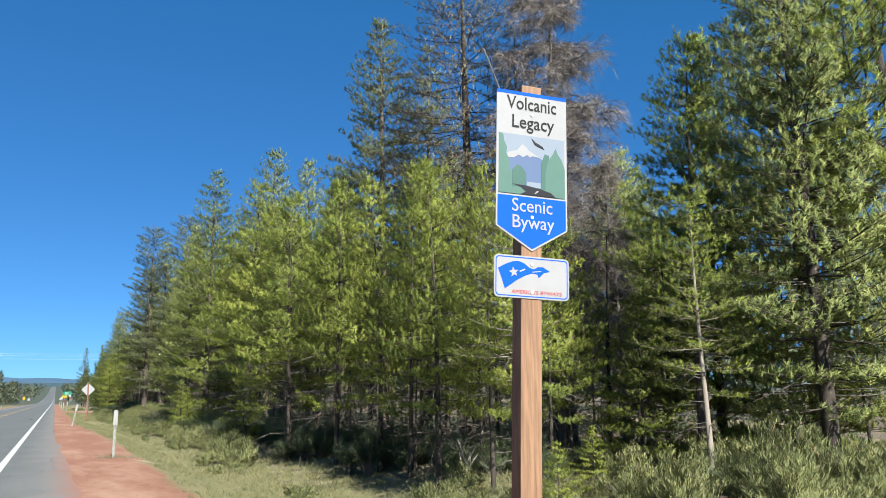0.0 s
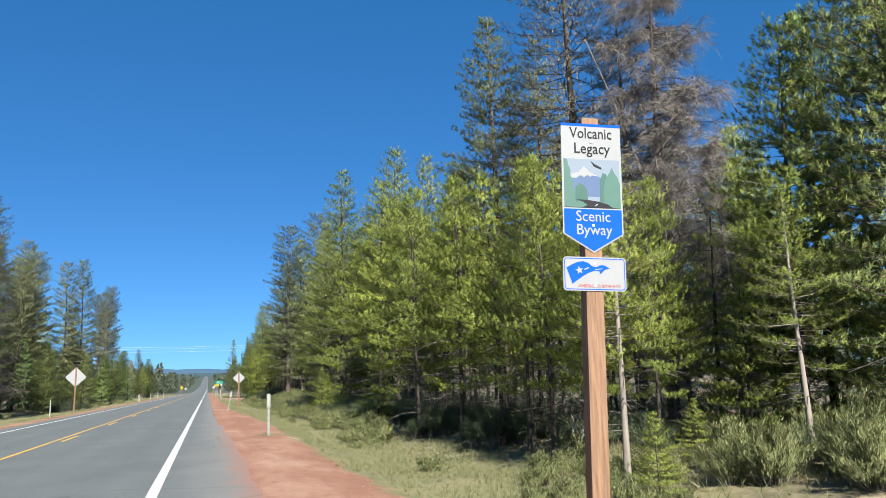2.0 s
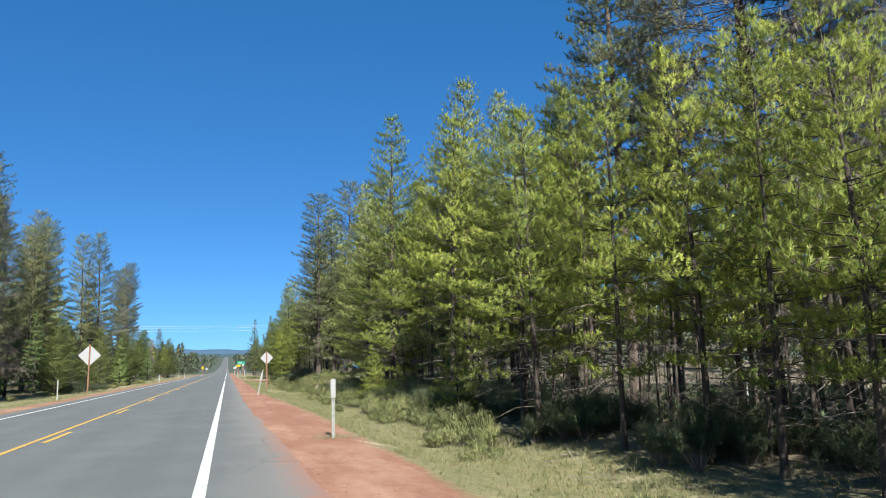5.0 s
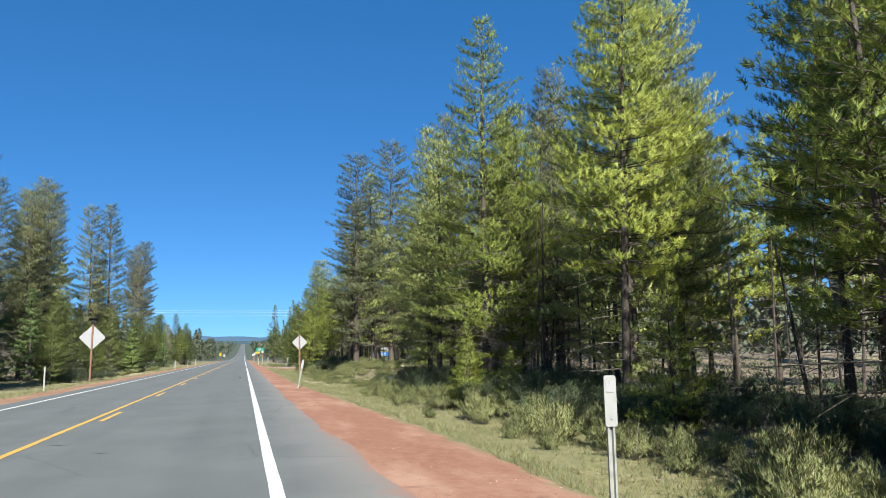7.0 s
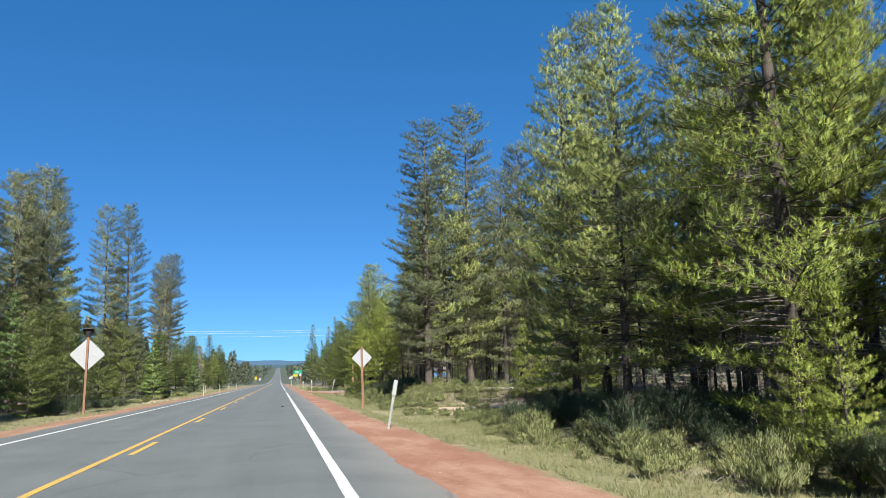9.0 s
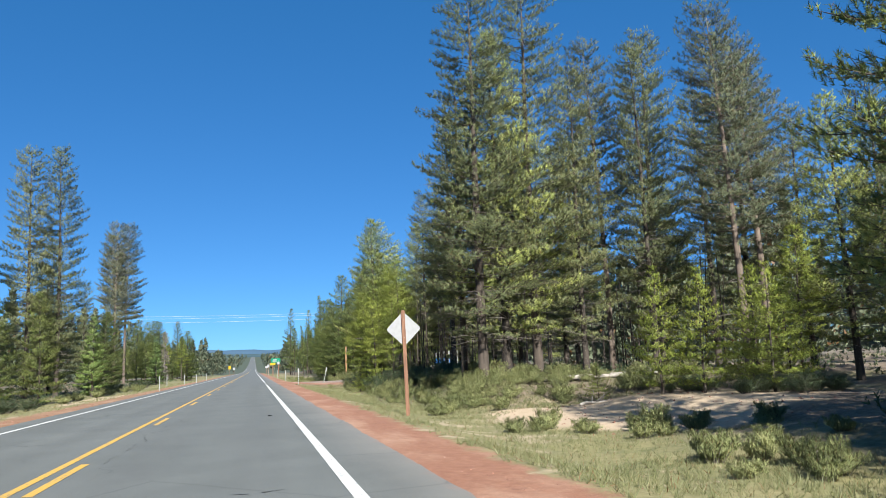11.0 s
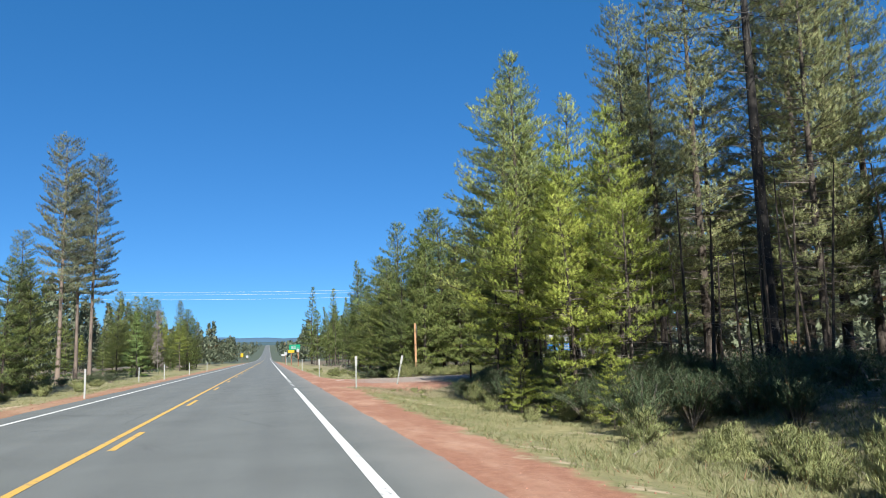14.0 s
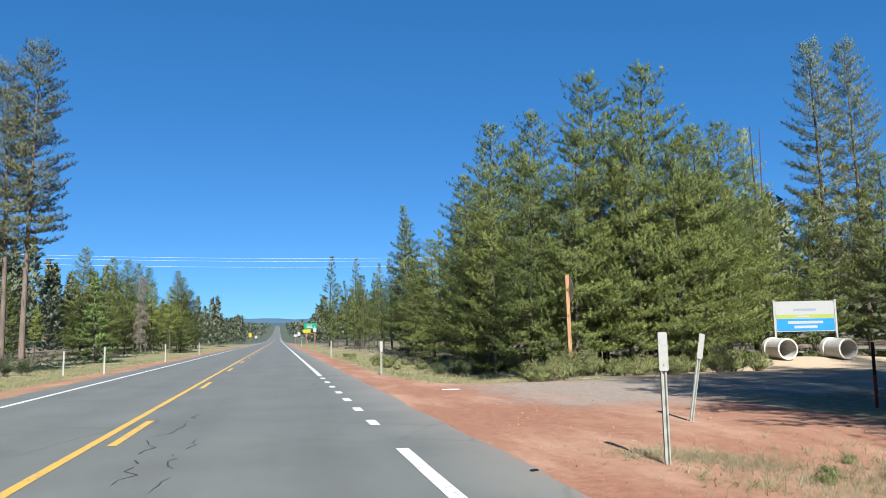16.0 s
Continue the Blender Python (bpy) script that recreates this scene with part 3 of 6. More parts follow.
def conifer(seed, height, base, radius, whorls, per, gap, blades, length, width, trunk_r, shape=0.85, lean=0.0, droop=-0.05,
            gaps=0.12, dead=14, needle_start=0.35, sides=7, twig_sides=3, clump=1.0):
    """Triangles for the crown, and verts and faces for trunk and limbs."""
    rng = np.random.default_rng(seed)
    verts, faces = [], []
    bend = rng.normal(size=2) * 0.06 + np.array((lean, 0))

    def axis(z):
        t = z / height
        return np.array((bend[0] * t * t * height * 0.3 + 0.05 * math.sin(3 * t + seed), bend[1] * t * t * height * 0.3 + 0.04 * math.cos(4 * t + seed), z))

    hs = [-0.45, 0.0, 0.25] + [height * f for f in (0.12, 0.25, 0.4, 0.55, 0.7, 0.85, 0.97)]
    rs = [trunk_r * 1.5, trunk_r * 1.22, trunk_r * 1.05] + [trunk_r * max(0.06, (1 - f) ** 0.8) for f in (0.12, 0.25, 0.4, 0.55, 0.7, 0.85, 0.97)]
    tube_arrays([axis(h) for h in hs], rs, sides, verts, faces)
    pts, drs, sz, fc = [], [], [], []
    zs = base * height + (height * 0.985 - base * height) * (np.arange(whorls) / (whorls - 1)) ** 0.84
    for w, z0 in enumerate(zs):
        t = (z0 / height - base) / (1 - base)
        env = radius * ((1 - t) ** shape) * (0.5 + 0.5 * min(1.0, t / 0.14)) + 0.11
        for b in range(per):
            if rng.random() < gaps:
                continue
            az = rng.uniform(0, 2 * math.pi) if per < 4 else 2 * math.pi * (b + rng.uniform(-0.4, 0.4)) / per + w * 1.1
            L = env * rng.uniform(0.66, 1.16)
            z = z0 + rng.uniform(-0.34, 0.34) * height * (1 - base) / whorls
            o = axis(min(z, height * 0.98))
            rise = 0.55 * t + droop + rng.uniform(-0.10, 0.14)
            out = np.array((math.cos(az), math.sin(az), 0.0))
            tan = np.array((-math.sin(az), math.cos(az), 0.0))
            curl = 0.22 + rng.uniform(-0.05, 0.12)

            def at(s):
                return o + out * (L * s) + np.array((0, 0, L * (rise * s - 0.18 * s + curl * s * s))) + tan * (0.10 * L * math.sin(2.4 * s + w))

            path = [at(s) for s in (0.0, 0.4, 0.72, 0.97)]
            r0 = max(0.006, min(trunk_r * 0.2, 0.0075 * L + 0.004))
            tube_arrays(path, [r0, r0 * 0.7, r0 * 0.45, r0 * 0.2], twig_sides, verts, faces)
            # flat boughs: side twigs on both sides, each set with upturned shoots
            na = 3 + int(L * 4.2)
            for j in range(na + 1):
                last = j == na
                sv = 0.97 if last else needle_start + (1.0 - needle_start) * ((j + rng.uniform(0.1, 0.9)) / na) ** 0.8
                p = at(sv)
                fwd = unit(at(min(1.0, sv + 0.05)) - at(min(1.0, sv + 0.05) - 0.05))
                hand = 0.0 if last else (1.0 if j % 2 else -1.0)
                reach = 0.14 if last else (L * 0.46 * (1.1 - sv) + 0.10) * rng.uniform(0.65, 1.2)
                tw = unit(tan * hand * 0.85 + fwd * 0.75 + UP * rng.uniform(-0.08, 0.22))
                n = max(1, int(reach / gap + rng.random()))
                u = (np.arange(n) + rng.random(n)) / n * reach
                q = p + tw * u[:, None] + UP * (0.28 * u * u / reach)[:, None] + rng.normal(size=(n, 3)) * 0.04 * clump
                pts.append(q)
                drs.append(tw * 0.7 + UP * 0.65 + rng.normal(size=(n, 3)) * 0.32)
                fc.append(out * 0.75 + UP * 0.62 + tan * hand * 0.22 + rng.normal(size=(n, 3)) * 0.22)
                sz.append(np.full(n, 1.05 - 0.25 * t))
                if reach > 0.2:
                    tube_arrays([p, p + tw * reach + UP * 0.28 * reach], [r0 * 0.4, r0 * 0.2], 3, verts, faces)
    tip = axis(height * 0.97)
    for i in range(6):
        pts.append(tip[None] + UP * 0.06 * i)
        sz.append(np.full(1, 0.7))
        fc.append(rng.normal(size=(1, 3)) + UP)
        drs.append(UP[None])
    live = len(faces)
    # bare dead branches under the live crown
    for i in range(dead):
        z = rng.uniform(0.10, base * 0.95 + 0.32) * height
        az, L = rng.uniform(0, 2 * math.pi), rng.uniform(0.25, 0.75) * radius
        o = axis(z)
        out = np.array((math.cos(az), math.sin(az), 0.0))
        p = [o, o + out * L * 0.5 + np.array((0, 0, rng.uniform(-0.05, 0.06))), o + out * L + np.array((0, 0, rng.uniform(-0.32, 0.05)))]
        tube_arrays(p, [0.014, 0.010, 0.004], 3, verts, faces)
        q = p[1]
        az2 = az + rng.uniform(-0.9, 0.9)
        tube_arrays([q, q + np.array((math.cos(az2), math.sin(az2), -0.2)) * L * 0.35], [0.007, 0.003], 3, verts, faces)
    return tufts(np.concatenate(pts), unit(np.concatenate(drs)), blades, length, width, 0.95, rng, np.concatenate(sz), unit(np.concatenate(fc)), 0.8), verts, faces, live


def tree_model(name, label, needles, bark, **spec):
    tris, verts, faces, live = conifer(**spec)
    t = thing(name, label, "tree")
    part_mesh("trunk", mesh_of("trunk", verts, faces, [bark, BARK_GREY], [0] * live + [1] * (len(faces) - live), True), t)
    part_mesh("crown", soup_mesh("crown", tris, needles), t)
    t["tall"] = float(spec["height"])
    return t


def snag_model(seed, height, radius, n, trunk_r, label, bark, fine=7):
    rng = np.random.default_rng(seed)
    verts, faces = [], []

    def axis(z):
        t = z / height
        return np.array((0.22 * math.sin(2.3 * t + seed), 0.16 * math.sin(3.1 * t), z))

    fs = (0.0, 0.2, 0.4, 0.6, 0.8, 1.0)
    tube_arrays([axis(-0.4)] + [axis(height * f) for f in fs], [trunk_r * 1.3] + [trunk_r * (1 - 0.9 * f) for f in fs], 7, verts, faces)
    limbs_v, limbs_f, twig_p, twig_d = [], [], [], []
    for i in range(n):
        t = rng.uniform(0.12, 0.99)
        az = rng.uniform(0, 2 * math.pi)
        L = radius * (1.05 - 0.72 * t) * rng.uniform(0.4, 1.15)
        o = axis(height * t)
        out = np.array((math.cos(az), math.sin(az), 0.0))
        tan = np.array((-math.sin(az), math.cos(az), 0.0))
        sag = rng.uniform(-0.55, 0.15)
        wob = rng.uniform(-0.3, 0.3)

        def at(s):
            return o + out * L * s + np.array((0, 0, L * (0.1 * s + sag * s * s))) + tan * wob * L * s * s

        tube_arrays([at(s) for s in (0, 0.35, 0.7, 1.0)], [0.022, 0.016, 0.010, 0.004], 3, limbs_v, limbs_f)
        for k in range(fine):
            s = rng.uniform(0.25, 1.0)
            p = at(s)
            d = out * rng.uniform(0.1, 0.8) + tan * rng.uniform(-1, 1) + np.array((0, 0, rng.uniform(-1.1, 0.3)))
            l2 = L * rng.uniform(0.14, 0.40)
            mid = p + d * l2 * 0.5 + rng.normal(size=3) * 0.03
            tube_arrays([p, mid, mid + d * l2 * 0.5 + np.array((0, 0, -0.12 * l2))], [0.007, 0.005, 0.002], 3, limbs_v, limbs_f)
            for u in (0.3, 0.55, 0.75, 0.95):
                twig_p.append(p + (mid - p) * 2 * u)
                twig_d.append(d + np.array((0, 0, -0.3)))
    t = thing("dead_tree", label, "tree", "dead trees")
    part_mesh("trunk", mesh_of("trunk", verts, faces, [bark], smooth=True), t)
    wood = BARK_SNAG if bark is BARK_SNAG else BARK_GREY
    part_mesh("branchwork", mesh_of("branchwork", limbs_v, limbs_f, [wood]), t)["kind"] = "stuff"
    part_mesh("twigwork", soup_mesh("twigwork", tufts(np.array(twig_p), unit(np.array(twig_d)), 4, 0.34, 0.011, 0.9, rng), BARK_GREY), t)["kind"] = "stuff"
    t["tall"] = float(height)
    return t


MODELS = {}


def model(key, *args, **spec):
    MODELS[key] = tree_model(*args, **spec)


Y = "young bright green lodgepole pine with slim bare lower trunk"
model("young_a", "pine_tree", Y, NEEDLE_YOUNG, BARK, seed=3, height=8.0, base=0.24, radius=2.12, whorls=14, per=7, gap=0.095, blades=26, length=0.108, width=0.0105, trunk_r=0.085, shape=0.82, dead=26, needle_start=0.20)
model("young_b", "pine_tree", Y, NEEDLE_YOUNG, BARK, seed=14, height=8.0, base=0.21, radius=2.12, whorls=14, per=7, gap=0.095, blades=26, length=0.108, width=0.0105, trunk_r=0.075, shape=0.82, dead=26, needle_start=0.20)
model("young_c", "pine_tree", "young bright green lodgepole pine, branched almost to the ground", NEEDLE_YOUNG, BARK, seed=25, height=6.0, base=0.06, radius=2.12, whorls=14, per=7, gap=0.095, blades=26, length=0.108, width=0.0105, trunk_r=0.07, shape=1.02, dead=5, needle_start=0.20)
model("spire_a", "pine_tree", "tall spire-shaped lodgepole pine with dense dull green crown", NEEDLE_SPIRE, BARK, seed=36, height=13.0, base=0.10, radius=3.07, whorls=26, per=8, gap=0.120, blades=19, length=0.126, width=0.0165, trunk_r=0.16, shape=0.7, dead=34, needle_start=0.20, gaps=0.1)
model("spire_b", "pine_tree", "tall spire-shaped lodgepole pine with ragged green crown", NEEDLE_SPIRE, BARK, seed=47, height=13.0, base=0.14, radius=2.86, whorls=26, per=8, gap=0.120, blades=19, length=0.126, width=0.0165, trunk_r=0.15, shape=0.7, gaps=0.16, dead=90, needle_start=0.20)
model("tall_a", "pine_tree", "tall open-crowned pine with long bare brown trunk", NEEDLE_TALL, BARK_RED, seed=58, height=17.0, base=0.30, radius=2.97, whorls=21, per=8, gap=0.120, blades=17, length=0.143, width=0.021, trunk_r=0.20, shape=0.70, gaps=0.1, dead=90, droop=-0.16, needle_start=0.20)
model("tall_b", "pine_tree", "tall dark green pine with broken narrow crown", NEEDLE_TALL, BARK, seed=69, height=17.0, base=0.22, radius=2.97, whorls=21, per=7, gap=0.120, blades=17, length=0.143, width=0.02, trunk_r=0.19, shape=0.7, gaps=0.14, dead=120, droop=-0.12, needle_start=0.20)
model("dark_a", "pine_tree", "dark shaded conifer with dense deep green crown", NEEDLE_DARK, BARK, seed=70, height=10.0, base=0.05, radius=2.01, whorls=20, per=6, gap=0.110, blades=15, length=0.168, width=0.0417, trunk_r=0.13, shape=0.96, dead=8, needle_start=0.20)
model("young_d", "pine_tree", "bushy half-grown lodgepole pine with bare lower trunk", NEEDLE_YOUNG, BARK, seed=201, height=11.0, base=0.33, radius=2.44, whorls=18, per=7, gap=0.100, blades=25, length=0.122, width=0.0125, trunk_r=0.11, shape=0.7, dead=34, needle_start=0.20)
model("grove", "pine_tree", "full bushy lodgepole pine, green to the ground", NEEDLE_GROVE, BARK, seed=212, height=11.0, base=0.03, radius=2.76, whorls=21, per=8, gap=0.110, blades=20, length=0.130, width=0.0165, trunk_r=0.13, shape=0.58, dead=8, needle_start=0.20, gaps=0.06, clump=1.25)
model("big", "pine_tree", "large old lodgepole pine with deep full crown", NEEDLE_YOUNG, BARK, seed=223, height=17.0, base=0.05, radius=3.39, whorls=30, per=8, gap=0.120, blades=19, length=0.134, width=0.0165, trunk_r=0.21, shape=0.62, dead=108, needle_start=0.20, gaps=0.2)
model("old", "pine_tree", "tall grey-green pine with a deep narrow crown", NEEDLE_TALL, BARK, seed=234, height=17.0, base=0.12, radius=2.4, whorls=36, per=7, gap=0.13, blades=20, length=0.135, width=0.0155, trunk_r=0.19, shape=0.36, dead=110, needle_start=0.20, gaps=0.24, droop=-0.06)
model("pale", "pine_tree", "slender lodgepole pine with a pale bare leaning trunk", NEEDLE_YOUNG, BARK_PALE, seed=245, height=8.0, base=0.34, radius=1.59, whorls=14, per=7, gap=0.095, blades=26, length=0.085, width=0.0105, trunk_r=0.085, shape=0.90, dead=20, needle_start=0.20)
model("broad", "pine_tree", "broad full-crowned lodgepole pine above a short bare trunk", NEEDLE_SPIRE, BARK, seed=289, height=13.0, base=0.15, radius=3.3, whorls=22, per=8, gap=0.120, blades=19, length=0.130, width=0.0165, trunk_r=0.13, shape=0.56, dead=40, needle_start=0.20, gaps=0.18)
model("crowned", "pine_tree", "tall pine with bare trunk and dense rounded upper crown", NEEDLE_CROWN, BARK_RED, seed=256, height=17.0, base=0.34, radius=2.3, whorls=27, per=7, gap=0.13, blades=20, length=0.135, width=0.0165, trunk_r=0.19, shape=0.3, dead=26, needle_start=0.20, gaps=0.14, droop=-0.04)
model("browned", "pine_tree", "tall dying pine with a thin grey-brown crown", NEEDLE_BROWN, BARK, seed=267, height=17.0, base=0.30, radius=2.9, whorls=26, per=8, gap=0.13, blades=8, length=0.12, width=0.018, trunk_r=0.19, shape=0.62, gaps=0.2, dead=130, droop=-0.16, needle_start=0.25)
model("bare_trunk", "pine_tree", "tall pine with a long dark bare trunk and drooping dead limbs", NEEDLE_TALL, BARK_SHADED, seed=278, height=17.0, base=0.52, radius=2.6, whorls=14, per=6, gap=0.14, blades=10, length=0.14, width=0.026, trunk_r=0.19, shape=0.7, gaps=0.2, dead=120, droop=-0.25, needle_start=0.3)
# lighter models for trees that stand well back
model("mid_young", "pine_tree", "young green lodgepole pine among its neighbours", NEEDLE_GROVE, BARK, seed=81, height=8.0, base=0.2, radius=1.91, whorls=15, per=5, gap=0.240, blades=9, length=0.202, width=0.0482, trunk_r=0.08, shape=0.96, dead=8, sides=5, needle_start=0.20)
model("mid_spire", "pine_tree", "spire-shaped lodgepole pine at the forest edge", NEEDLE_GROVE, BARK, seed=92, height=13.0, base=0.12, radius=2.44, whorls=24, per=5, gap=0.240, blades=9, length=0.202, width=0.0482, trunk_r=0.15, shape=0.99, dead=10, sides=5, needle_start=0.20)
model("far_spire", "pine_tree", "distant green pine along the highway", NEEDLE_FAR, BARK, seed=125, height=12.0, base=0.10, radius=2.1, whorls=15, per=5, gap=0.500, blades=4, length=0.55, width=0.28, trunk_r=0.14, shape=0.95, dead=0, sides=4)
MODELS["snag_a"] = snag_model(5, 15.0, 2.9, 230, 0.16, "dead pine with reddish trunk and bare grey twigs", BARK_SNAG, 18)
MODELS["snag_c"] = snag_model(17, 9.0, 1.8, 90, 0.09, "thin dead grey tree with tangled bare twigs", BARK_GREY, 9)

USED = set()
PLANTED = []


def plant(key, x, y, h, wide=1.0, turn=None, lean=0.0):
    """One tree of that model, h metres tall, on the ground at x, y."""
    src = MODELS[key]
    k = (h * 1.02 + 0.15) / src["tall"]
    a = random.uniform(0, 360) if turn is None else turn
    w = k * wide
    m = pose(x, y, ground_z(x, y), 0, lean, a) @ Matrix.Diagonal((w, w, k, 1.0))
    PLANTED.append((x, y))
    if key not in USED:
        USED.add(key)
        src.matrix_basis = m
        src["group"] = "roadside pines" if "dead" not in src.name else "dead trees"
        return src
    base = src.matrix_basis.copy()
    src.matrix_basis = Matrix.Identity(4)
    ob = copy_thing(src, m)
    src.matrix_basis = base
    return ob


